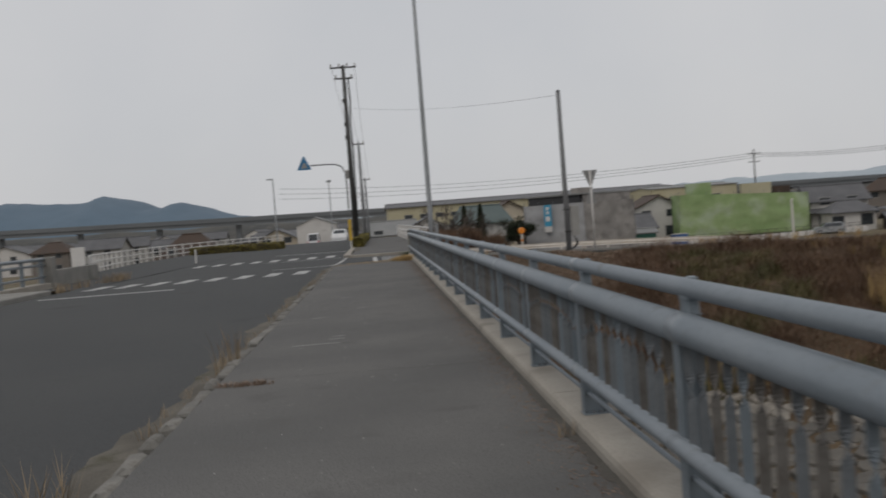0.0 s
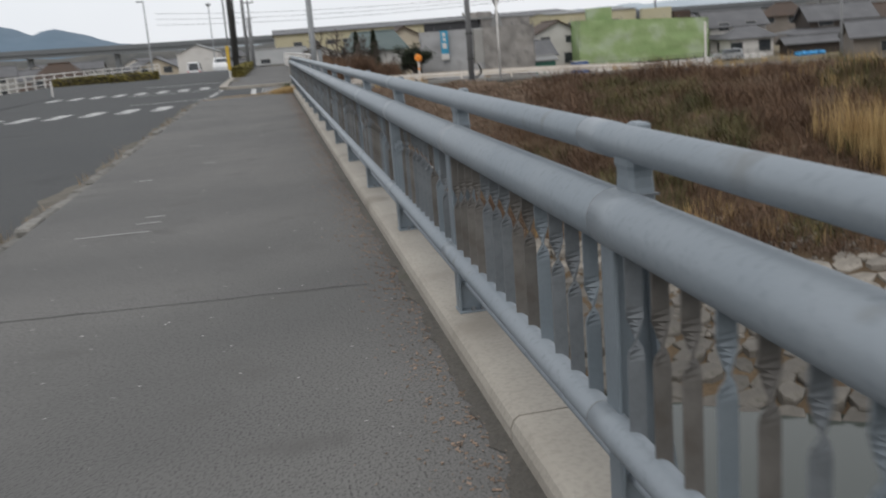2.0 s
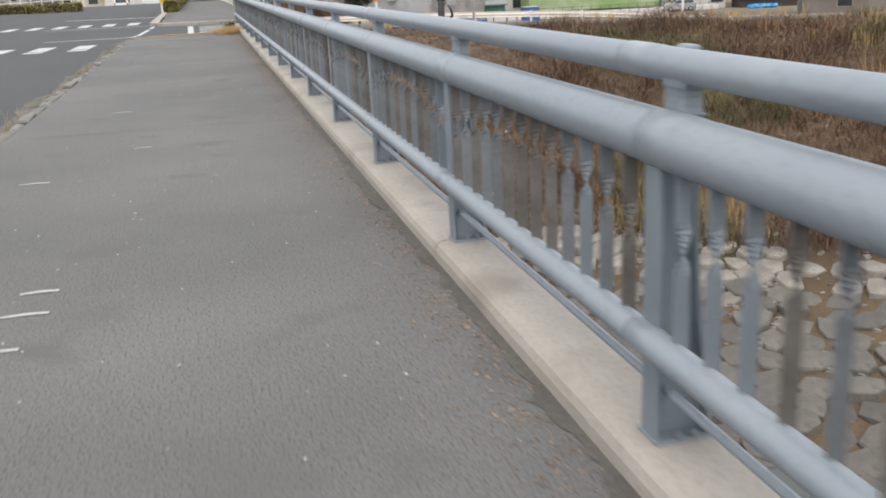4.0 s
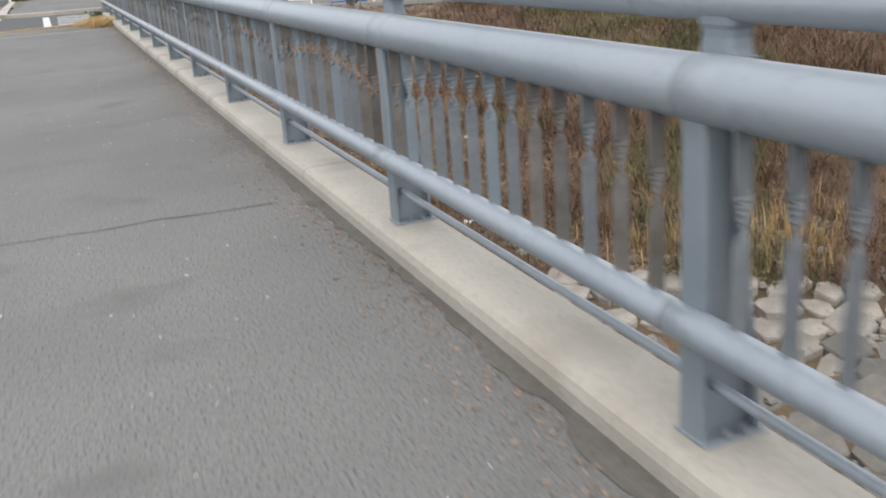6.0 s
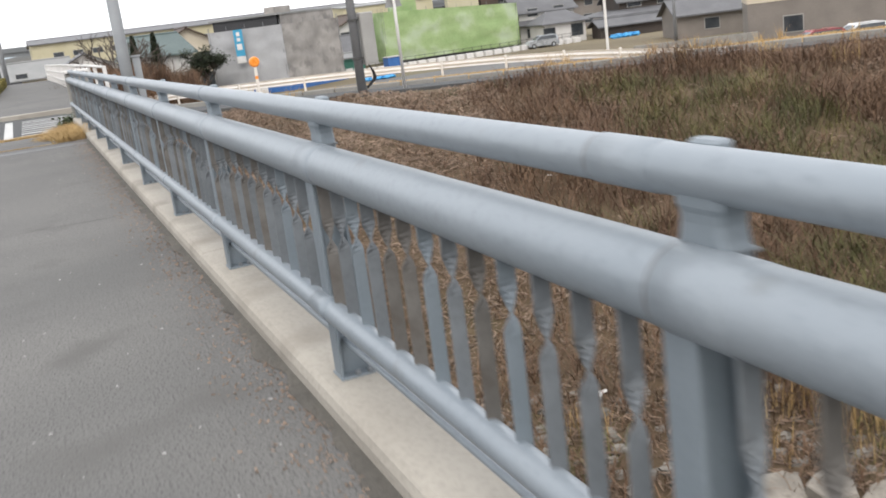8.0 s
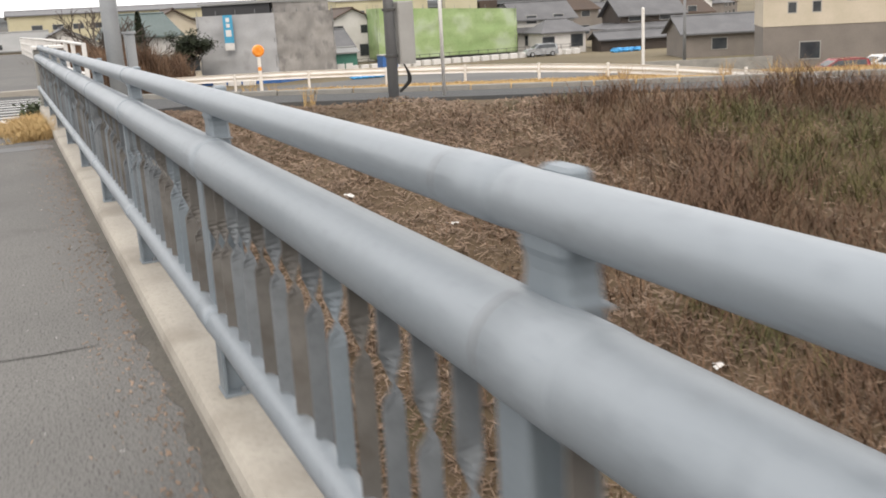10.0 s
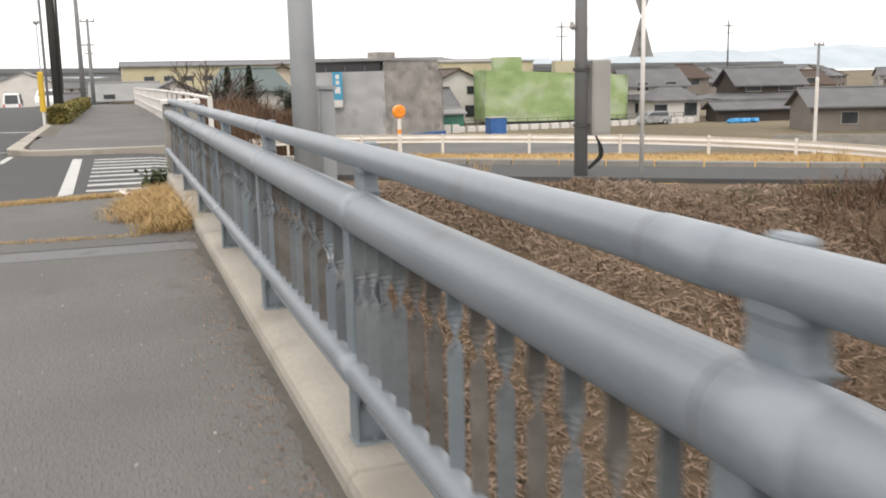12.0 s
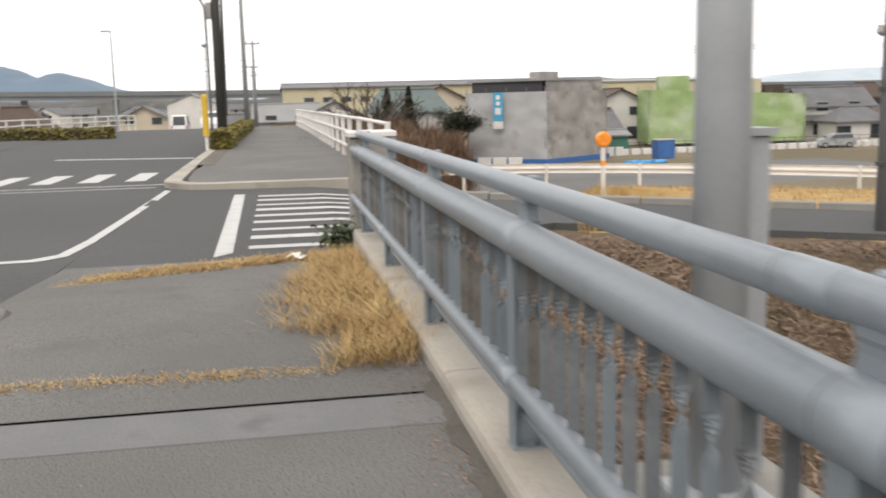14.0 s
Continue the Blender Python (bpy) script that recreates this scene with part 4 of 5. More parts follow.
for _ in range(26):
    s_, q_ = rr.uniform(-6, 20), rr.choice((9.9, 10.1, 4.3, 3.9)) + rr.uniform(-0.2, 0.3)
    x, y = NX * q_ + NY * s_, NY * q_ - NX * s_
    if x > 2.6:
        blades(g, x, y, land(x, y), 26, rr.uniform(0.3, 0.55), 0.14, 0.5, rr, 0.007)
solid("verge_grass", g, M["straw"], "short straw-yellow grass on the road verge", "grass", kind="stuff")

# riprap at the water's edge: fitted flat stones, pale above and dark where the water wets them
rip = thing("riprap", "bank of fitted pale river stones above the water", "riprap", kind="structure")


def flat_stone(g, c, rad, seed, tilt):
    """An uneven many-sided stone with a chipped, slightly domed top."""
    r2 = random.Random(seed)
    n = 7
    ang = [6.283 * (k + r2.uniform(-0.28, 0.28)) / n for k in range(n)]
    rr_ = [r2.uniform(0.7, 1.15) for _ in range(n)]
    v = []
    for sc, z in ((1.0, -0.16), (1.0, 0.01), (0.93, 0.03)):
        for a, q in zip(ang, rr_):
            x, y = rad[0] * q * sc * math.cos(a), rad[1] * q * sc * math.sin(a)
            v.append((c[0] + x, c[1] + y, c[2] + z + tilt[0] * x + tilt[1] * y + r2.uniform(-0.012, 0.012)))
    v.append((c[0], c[1], c[2] + 0.036))
    f = [(r * n + k, r * n + (k + 1) % n, (r + 1) * n + (k + 1) % n, (r + 1) * n + k) for r in (0, 1) for k in range(n)]
    g.add(v, f + [(2 * n + k, 2 * n + (k + 1) % n, 3 * n) for k in range(n)])


made, rest = 0, {"rock": Geo(), "rock_wet": Geo()}
q = -9.6
row = 0
while q > -15.6:
    step_q = 0.34 + 0.12 * rr.random()
    s_ = 8.6 + 0.25 * (row % 2)
    while s_ < 31.0:
        ls = rr.uniform(0.34, 0.66)
        qq, ss = q + rr.uniform(-0.07, 0.07), s_ + ls / 2
        x, y = NX * qq + NY * ss, NY * qq - NX * ss
        s_ += ls
        top_edge = -9.9 + 0.9 * noise.noise((ss * 0.5, 2, 0))
        if x < 0.9 or qq > top_edge or rr.random() < 0.04:
            continue
        wet = qq < -11.1 + 0.7 * noise.noise((ss * 0.7, 8, 0)) + rr.uniform(-0.3, 0.3)
        slope = (land(x + 0.2, y) - land(x - 0.2, y)) / 0.4, (land(x, y + 0.2) - land(x, y - 0.2)) / 0.4
        tilt = (slope[0] + rr.uniform(-0.15, 0.15), slope[1] + rr.uniform(-0.15, 0.15))
        place = (x, y, rough_land(x, y) + rr.uniform(0.0, 0.07))
        rad = (ls * 0.56, step_q * 0.60)
        mat = "rock_wet" if wet else "rock"
        if x < 9.5 and made < 290:
            g = Geo()
            flat_stone(g, (0, 0, 0), rad, int(1000 * ss) + row, tilt)
            ob = part("stone", g, M[mat], rip)
            ob.matrix_world = Matrix.Translation(place)
            made += 1
        else:
            flat_stone(rest[mat], place, rad, int(1000 * ss) + row, tilt)
    q -= step_q
    row += 1
for mat, g in rest.items():
    tagged(part("gravel" if mat == "rock" else "wet_stones", g, M[mat + "_far"], rip), kind="stuff")
g = Geo()
for i in range(2600):
    x = 0.9 + 20 * rr.random() ** 1.2
    q = rr.uniform(-13.0, -8.2)
    y = (q - NX * x) / NY
    r = rr.uniform(0.03, 0.1)
    g.blob((x, y, rough_land(x, y)), (r, r * rr.uniform(0.6, 1), r * 0.6), i, 6, 4, 0.2)
tagged(part("rubble", g, M["rock2"], rip), kind="stuff")


def tree(name, x, y, z, h, spread, label, leaf=None, seed=1, limbs=9):
    r2 = random.Random(seed)
    ob = thing(name, label, "tree", at=(x, y, z))
    g, ends = Geo(), []
    g.tube([(x, y, z - 0.2), (x + 0.05, y, z + h * 0.25), (x + 0.1, y, z + h * 0.5)], [h * 0.03, h * 0.024, h * 0.016], 8)

    def grow(p, d, l, r, depth):
        q = p + d * l
        mid = p + d * l * 0.5 + Vector((r2.uniform(-1, 1), r2.uniform(-1, 1), 0.3)) * l * 0.06
        g.tube([p, mid, q], [r, r * 0.8, r * 0.55], 5, False)
        if depth == 0:
            ends.append(q)
            return
        for _ in range(3):
            e = (d + Vector((r2.uniform(-1, 1), r2.uniform(-1, 1), r2.uniform(-0.3, 0.7))) * 0.75).normalized()
            grow(q, e, l * r2.uniform(0.55, 0.8), r * 0.62, depth - 1)
    for i in range(limbs):
        a = 6.283 * i / limbs + r2.uniform(-0.3, 0.3)
        t = r2.uniform(0.2, 0.5)
        d = Vector((math.cos(a) * spread, math.sin(a) * spread, r2.uniform(0.5, 1.3))).normalized()
        grow(Vector((x + 0.1 * t * 2, y, z + h * t)), d, h * r2.uniform(0.14, 0.24), h * 0.014, 3)
    part("trunk", g, M["bark"], ob)
    if leaf:
        c = Geo()
        for e in ends:
            for _ in range(14):
                o = Vector((r2.gauss(0, 1), r2.gauss(0, 1), r2.gauss(0, 0.8))) * h * 0.05
                leaves(c, e.x + o.x, e.y + o.y, e.z + o.z, h * 0.02, r2)
        part("crown", c, leaf, ob)
    return ob


def shrub(x, y, z, w, d, h, mat, label, n=260, s=0.06, seed=3, name="shrub", category="shrub"):
    r2 = random.Random(seed)
    ob = thing(name, label, category, at=(x, y, z))
    g, c = Geo(), Geo()
    for _ in range(16):
        a, b = r2.uniform(-1, 1), r2.uniform(-1, 1)
        g.tube([(x + a * w * 0.1, y + b * d * 0.1, z - 0.1), (x + a * w * 0.3, y + b * d * 0.3, z + h * 0.5), (x + a * w * 0.5, y + b * d * 0.5, z + h * r2.uniform(0.7, 1.05))], [0.02, 0.014, 0.006], 4, False)
    for _ in range(n):
        a, b, t = r2.uniform(-1, 1), r2.uniform(-1, 1), r2.random() ** 0.8
        k = math.sqrt(max(0.05, 1 - 0.75 * t * t)) * (1 + 0.25 * noise.noise((a * 3, b * 3, seed)))
        blades(c, x + a * w * 0.5 * k, y + b * d * 0.5 * k, z + h * t * 0.85, 2, h * 0.3, s * 2, 0.8, r2, s * 0.16)
    part("stem", g, M["bark"], ob)
    part("crown", c, mat, ob)
    return ob


for i in range(20):
    y = 12.5 + i * 2.4
    x = 2.2 + 0.06 * i + random.uniform(-0.4, 0.6)
    shrub(x, y, min(fz(y) - 0.35, -0.3), 1.7, 2.6, random.uniform(0.7, 1.15), M["russet"], "leafless russet shrub beside the far footway", 620, 0.055, 40 + i)
for i in range(12):
    shrub((0.05 + 0.13 * (i % 6) / 5) * (39.3 + (i * 7) % 22) - 0.8, 30 + (i * 7) % 22, -3.9, 2.6, 3.2, random.uniform(3.2, 4.2), M["russet"], "tall leafless russet thicket on the slope", 1100, 0.09, 80 + i)
tree("bare_tree", 6.1, 60, -4.4, 8.6, 1.0, "bare grey-brown winter tree behind the footway", None, 4, 13)
tree("bare_tree", 9.2, 66, -4.5, 6.5, 1.0, "bare winter tree near the houses", None, 9, 10)
tree("dark_tree", 15.6, 76, -4.6, 5.6, 1.0, "dark leafy garden tree beside the houses", M["conifer"], 12, 10)


def conifer(x, y, z, h, w, seed):
    r2 = random.Random(seed)
    ob = thing("conifer", "dark green pointed conifer beside a house", "tree", "conifers by the house", at=(x, y, z))
    part("trunk", Geo().tube([(x, y, z - 0.1), (x, y, z + h * 0.9)], [0.14, 0.03], 7), M["bark"], ob)
    c = Geo()
    for _ in range(2600):
        t = r2.random()
        r = w * 0.5 * (1 - t) ** 0.7 * math.sqrt(r2.random()) * (1 + 0.3 * r2.uniform(-1, 1)) + 0.05
        a = r2.uniform(0, 6.283)
        leaves(c, x + r * math.cos(a), y + r * math.sin(a), z + h * (0.08 + 0.92 * t), 0.11, r2, 1.2)
    part("crown", c, M["conifer"], ob)


conifer(9.4, 78, -4.6, 7.2, 1.9, 1)
conifer(11.4, 78, -4.6, 7.3, 1.9, 2)
conifer(12.6, 80, -4.6, 5.6, 1.8, 3)


def hedge(x0, x1, y0, y1, z, h, label, n, seed, s=0.05):
    r2 = random.Random(seed)
    ob = thing("hedge", label, "hedge", at=((x0 + x1) / 2, (y0 + y1) / 2, z))
    core = Geo().box(x0 + 0.06, x1 - 0.06, y0 + 0.06, y1 - 0.06, z - 0.05, z + h - 0.08, 0.06)
    part("twig_core", core, M["bark"], ob)
    c = Geo()
    for _ in range(n):
        x, y, t = r2.uniform(x0, x1), r2.uniform(y0, y1), r2.random()
        k = r2.randrange(3)
        bump_ = 0.05 * noise.noise((x * 2, y * 1.3, 1))
        if k == 0:
            zz = z + h + bump_
        else:
            zz = z + h * t
            if k == 1:
                x = x0 if r2.random() < 0.5 else x1
            else:
                y = y0 if r2.random() < 0.8 else y1
        leaves(c, x + r2.uniform(-0.04, 0.04) + bump_, y + r2.uniform(-0.04, 0.04), zz, s * r2.uniform(0.7, 1.3), r2, 0.9)
    part("foliage", c, M["hedge"], ob)


for i in range(5):
    hedge(-2.86 + 0.03 * i, -2.24 + 0.03 * i, 22.9 + i * 6.0, 28.6 + i * 6.0, fz(25), 0.55, "clipped yellow-green hedge along the far footway", 2600, 20 + i)
hedge(-17.5, -13.2, 45.5, 46.6, -0.2, 0.6, "low olive hedge on the traffic island", 1800, 31, 0.07)
hedge(-13.0, -9.4, 44.2, 45.3, -0.2, 0.6, "low olive hedge on the traffic island", 1600, 32, 0.07)


# ---- fences ----
def board_fence(name, line, label, height, rails, group=""):
    ob = thing(name, label, "fence", group)
    for (a, b) in zip(line, line[1:]):
        for z in rails:
            d = (Vector(b) - Vector(a)).normalized() * 0.03
            part("rail", Geo().tube([Vector(a) - d + Vector((0, 0, z)), Vector(b) + d + Vector((0, 0, z))], 0.042, 8), M["white"], ob)
    for a in line:
        part("post", Geo().box(a[0] - 0.055, a[0] + 0.055, a[1] - 0.055, a[1] + 0.055, a[2] - 0.3, a[2] + height, 0.01), M["white"], ob)


wl_ = [(1.45, 9.9), (1.3, 12), (1.15, 16), (1.05, 22), (1.0, 30), (0.95, 40), (0.9, 52), (0.8, 66)]
pts = []
for i in range(27):
    y = 9.9 + i * 2.0
    pts.append((lerp([(b, a) for a, b in wl_], y), y, fz(y) - 0.06))
board_fence("white_fence", pts, "white pipe fence along the far footway", 1.16, (0.35, 0.74, 1.12))
fl = smooth_line([(-15.3, 9.4), (-17.2, 17), (-18.8, 30), (-18.9, 46), (-16.6, 64), (-12.8, 78)], 7)
board_fence("white_fence", [(p.x, p.y, -0.25) for p in fl], "white pipe fence curving along the branch road", 1.12, (0.3, 0.68, 1.06))

pn = thing("leaning_board", "leaning white weathered board at the fence end", "board", at=(-15.7, 9.0, -0.2))
part("board", Geo().box(-16.0, -15.35, 8.95, 9.0, -0.15, 1.32, 0.01), M["white"], pn)
for x in (-15.95, -15.4):
    part("stake", Geo().box(x - 0.03, x + 0.03, 9.01, 9.06, -0.4, 1.2), M["timber"], pn)
solid("low_wall", Geo().box(-14.6, -14.35, 0.6, 7.6, -0.5, 0.5, 0.02), M["conc2"], "low stained concrete wall beyond the railing end", "wall", kind="structure")

lr = thing("opposite_railing", "blue-grey steel railing on the other side of the bridge", "railing")
for k in range(24):
    y = -0.4 - 2.0 * k
    part("post", Geo().box(-14.27, -14.15, y - 0.06, y + 0.06, 0.0, 0.92, 0.01), M["post"], lr)
for name, z, r in (("top_tube", 0.98, 0.07), ("mid_tube", 0.76, 0.05), ("low_tube", 0.3, 0.045)):
    part(name, Geo().tube([(-14.2, -47, z), (-14.2, -0.1, z)], r, 12), M["steel"], lr, smooth=True)
solid("opposite_beam", Geo().box(-14.5, -13.95, -47, 0.2, -0.9, 0.06, 0.02), M["conc"], "pale concrete edge beam on the other side", "kerb", kind="structure")
ep = thing("opposite_pillar", "grey concrete pillar ending the opposite railing", "pillar", at=(-14.2, 0.2, 0))
part("shaft", Geo().box(-14.5, -13.9, -0.1, 0.45, -0.6, 1.06, 0.03), M["conc2"], ep)
dl = thing("lane_marker", "short white lane marker post on the apron", "marker post", at=(-12.4, 21, -0.2))
part("post", Geo().tube([(-12.4, 21, -0.25), (-12.4, 21, 0.6)], 0.05, 8), M["white"], dl)
part("cap", Geo().tube([(-12.4, 21, 0.6), (-12.4, 21, 0.64)], [0.05, 0.02], 8), M["white"], dl)

# ---- utility poles, lamps, sign ----
def big_pole(x, y, z, top, label, arms, mat, r=0.17):
    ob = thing("utility_pole", label, "utility pole", "poles along the road", at=(x, y, z))
    part("shaft", Geo().tube([(x, y, z - 0.3), (x, y, top)], [r, r * 0.58], 14), mat, ob, smooth=True)
    for za, w, n in arms:
        arm = part("crossarm", Geo().box(x - w, x + w, y - 0.05, y + 0.05, za - 0.05, za + 0.05), M["pole_dark"], ob)
        for i in range(n):
            xi = x - w + 0.08 + (2 * w - 0.16) * i / max(n - 1, 1)
            part("insulator", Geo().tube([(xi, y, za + 0.05), (xi, y, za + 0.12), (xi, y, za + 0.2), (xi, y, za + 0.26)], [0.03, 0.06, 0.045, 0.06], 8), M["box_grey"], arm)
    return ob


up = big_pole(-2.74, 28.2, -0.1, 12.4, "dark utility pole with crossarms beside the yellow guard", [(12.25, 0.9, 4), (11.5, 0.62, 3)], M["pole_dark"], 0.2)
for z, s in ((9.8, 0.14), (8.2, 0.1), (7.3, 0.12)):
    part("bracket", Geo().box(-2.95, -2.74, 28.05, 28.2, z, z + 0.28), M["pole_dark"], up)
part("riser_cable", Geo().tube([(-2.45, 28.1, 11.5), (-2.4, 28.0, 10), (-2.52, 28.0, 8.6), (-2.48, 28.0, 6.8), (-2.55, 28.0, 1)], 0.05, 6), M["rubber"], up)
part("box", Geo().box(-3.1, -2.9, 28.0, 28.3, 4.6, 5.2, 0.02), M["box_grey"], up)
big_pole(-2.4, 50, -0.1, 8.9, "slim grey utility pole farther along the road", [(8.75, 0.55, 3)], M["pole_grey"])
big_pole(-2.3, 75, -0.9, 6.8, "slim grey utility pole farther along the road", [(6.6, 0.6, 3)], M["pole_grey"])
big_pole(-3.1, 110, -2.6, 6.2, "slim grey utility pole far along the road", [(6.0, 0.7, 3), (5.0, 0.5, 2)], M["pole_grey"])
big_pole(60, 112, -4.6, 8.6, "dark utility pole among the houses", [(7.9, 1.1, 4), (6.6, 0.9, 3)], M["pole_dark"])
big_pole(92, 118, -4.6, 9.2, "dark utility pole among the houses", [(8.3, 1.0, 4), (7.2, 0.8, 3)], M["pole_dark"])
big_pole(79, 70, -4.6, 5.2, "grey utility pole among the houses", [(4.9, 0.7, 3)], M["pole_grey"])
big_pole(54, 52, -4.6, 3.4, "grey utility pole near the field", [(3.2, 0.5, 2)], M["pole_grey"])


def wire(name, a, b, sag, label, r=0.012):
    a, b = Vector(a), Vector(b)
    p = [a + (b - a) * t + Vector((0, 0, -4 * sag * t * (1 - t))) for t in [i / 12 for i in range(13)]]
    solid(name, Geo().tube(p, r, 5), M["rubber"], label, "overhead cable")


for dx, z0, z1 in ((-0.8, 12.4, 8.9), (0.8, 12.4, 8.9), (0.1, 11.6, 8.6)):
    wire("overhead_cable", (-2.74 + dx, 28.2, z0), (-2.4 + dx * 0.6, 50, z1), 0.5, "thin black overhead cable between poles")
    wire("overhead_cable", (-2.4 + dx * 0.6, 50, z1), (-2.3 + dx * 0.6, 75, 6.75), 0.5, "thin black overhead cable between poles")
wire("overhead_cable", (6.7, 1.55, 6.15), (-2.74, 28.2, 9.5), 0.35, "thin service cable to the roadside pole", 0.006)
for k in range(3):
    wire("overhead_cable", (60 + k * 0.8, 112, 8.0 - 0.3 * k), (92 + k * 0.6, 118, 8.4 - 0.3 * k), 0.6, "black overhead cable over the houses", 0.03)
    wire("overhead_cable", (92 + k * 0.6, 118, 8.4 - 0.3 * k), (150, 112, 8 - 0.3 * k), 1.0, "black overhead cable over the houses", 0.03)
    wire("overhead_cable", (-20, 150, 9.5 - k), (60 + k * 0.8, 112, 8.0 - 0.3 * k), 1.5, "black overhead cable over the houses", 0.03)

sa = thing("overhanging_sign", "blue triangular crossing sign on a curved grey arm", "road sign", at=(-3.1, 27.8, -0.2))
part("pole", Geo().tube([(-3.1, 27.8, -0.4), (-3.1, 27.8, 4.3), (-3.12, 27.8, 5.0), (-3.35, 27.8, 5.45), (-3.75, 27.8, 5.62), (-4.4, 27.8, 5.66), (-5.5, 27.8, 5.66)], 0.05, 10), M["pole_grey"], sa, smooth=True)
tri = [(-6.38, 5.38), (-5.4, 5.38), (-5.85, 6.3), (-5.93, 6.3)]
part("plate", Geo().add([(x, 27.7 + dy, z) for dy in (0, 0.03) for x, z in tri], [(0, 1, 2, 3), (7, 6, 5, 4)] + [(k, 4 + k, 4 + (k + 1) % 4, (k + 1) % 4) for k in range(4)]), M["blue"], sa, "blue triangular plate")
tr2 = [(-6.1, 5.5), (-5.68, 5.5), (-5.84, 5.86), (-5.94, 5.86)]
part("emblem", Geo().add([(x, 27.694, z) for x, z in tr2], [(0, 1, 2, 3)]), M["box_grey"], sa, "pale worn emblem")

yg = thing("guard_post", "yellow and white pole guard at the footway corner", "guard post", at=(-2.95, 22.4, -0.1))
part("lower_post", Geo().tube([(-2.95, 22.4, -0.25), (-2.95, 22.4, 0.42)], 0.05, 12), M["white"], yg)
part("upper_sleeve", Geo().tube([(-2.95, 22.4, 0.42), (-2.95, 22.4, 1.72), (-2.95, 22.4, 1.76)], [0.1, 0.1, 0.07], 12), M["yellow"], yg, "yellow sleeve")


def street_lamp(x, y, z, top, kind_):
    ob = thing("street_lamp", "slim grey street lamp beside the road", "street lamp", at=(x, y, z))
    part("pole", Geo().tube([(x, y, z - 0.2), (x, y, top)], [0.09, 0.05], 10), M["lamp_pole"], ob)
    if kind_:
        part("head", Geo().box(x - 0.62, x + 0.05, y - 0.09, y + 0.09, top - 0.02, top + 0.1, 0.02), M["lamp_pole"], ob)
    else:
        part("head", Geo().tube([(x, y, top - 0.05), (x, y, top + 0.12), (x, y, top + 0.3)], [0.12, 0.34, 0.3], 14), M["lamp_pole"], ob)


street_lamp(-11.5, 60, -0.4, 6.6, True)
street_lamp(-7.3, 90, -1.6, 7.3, False)


# ---- vehicles ----
def vehicle(name, x, y, z, l, w, h, hood, mat, label, turn=0.0):
    """A car standing with its nose towards +y; built from a side outline, with windows, wheels and lamps."""
    ob = thing(name, label, "car", at=(x, y, z))
    rz = -l / 2
    out = [(rz, 0.25), (rz - 0.03, 0.55), (rz, 0.95), (rz + 0.18, h - 0.06), (rz + 0.4, h), (l / 2 - hood - 0.75, h), (l / 2 - hood, 0.98), (l / 2 - 0.12, 0.85), (l / 2, 0.55), (l / 2 - 0.03, 0.25)]
    n = len(out)
    v = []
    for s, k in ((-1, 0.92), (-1, 1.0), (1, 1.0), (1, 0.92)):
        for yy, zz in out:
            ww = w / 2 * (k if zz < 1.0 else k * (1 - 0.16 * (zz - 1.0) / max(h - 1.0, 0.1)))
            v.append((s * ww, yy * (0.985 if k < 1 else 1.0), zz))
    g = Geo().add(v, [(r * n + k, r * n + (k + 1) % n, (r + 1) * n + (k + 1) % n, (r + 1) * n + k) for r in (0, 1, 2) for k in range(n)] + [tuple(range(n - 1, -1, -1)), tuple(range(3 * n, 4 * n))])
    body = part("body", g, mat, ob)
    part("rear_window", Geo().add([(-w * 0.38, rz - 0.006, 1.0), (w * 0.38, rz - 0.006, 1.0), (w * 0.34, rz + 0.15, h - 0.12), (-w * 0.34, rz + 0.15, h - 0.12)], [(0, 1, 2, 3)]), M["glass"], ob, "dark rear window")
    part("windscreen", Geo().add([(-w * 0.4, l / 2 - hood - 0.02, 1.02), (w * 0.4, l / 2 - hood - 0.02, 1.02), (w * 0.35, l / 2 - hood - 0.66, h - 0.06), (-w * 0.35, l / 2 - hood - 0.66, h - 0.06)], [(3, 2, 1, 0)]), M["glass"], ob, "dark windscreen")
    for s in (-1, 1):
        part("side_window", Geo().add([(s * (w / 2 + 0.004), rz + 0.3, 1.02), (s * (w / 2 + 0.004), l / 2 - hood - 0.2, 1.02), (s * (w / 2 * 0.87 + 0.01), l / 2 - hood - 0.75, h - 0.1), (s * (w / 2 * 0.87 + 0.01), rz + 0.35, h - 0.1)], [(0, 1, 2, 3)]), M["glass"], ob)
        part("tail_lamp", Geo().box(s * w * 0.43 - 0.06, s * w * 0.43 + 0.06, rz - 0.045, rz - 0.005, 0.7, 0.98), M["red_lamp"], ob)
        for yy in (rz + 0.7, l / 2 - 0.65):
            wh = part("wheel", Geo().tube([(s * (w / 2 - 0.2), yy, 0.3), (s * (w / 2 + 0.01), yy, 0.3)], 0.3, 16), M["rubber"], ob)
            part("rim", Geo().tube([(s * (w / 2 + 0.0), yy, 0.3), (s * (w / 2 + 0.02), yy, 0.3)], 0.18, 12), M["car_silver"], wh)
    part("bumper", Geo().box(-w * 0.46, w * 0.46, rz - 0.08, rz + 0.1, 0.3, 0.5, 0.03), mat, ob)
    for c in ob.children_recursive:
        if c.parent is ob:
            c.matrix_parent_inverse = Matrix.Identity(4)
    for c in ob.children:
        for k in c.children:
            k.matrix_parent_inverse = Matrix.Identity(4)
    ob.matrix_world = pose(x, y, z, 0, 0, turn)
    return ob


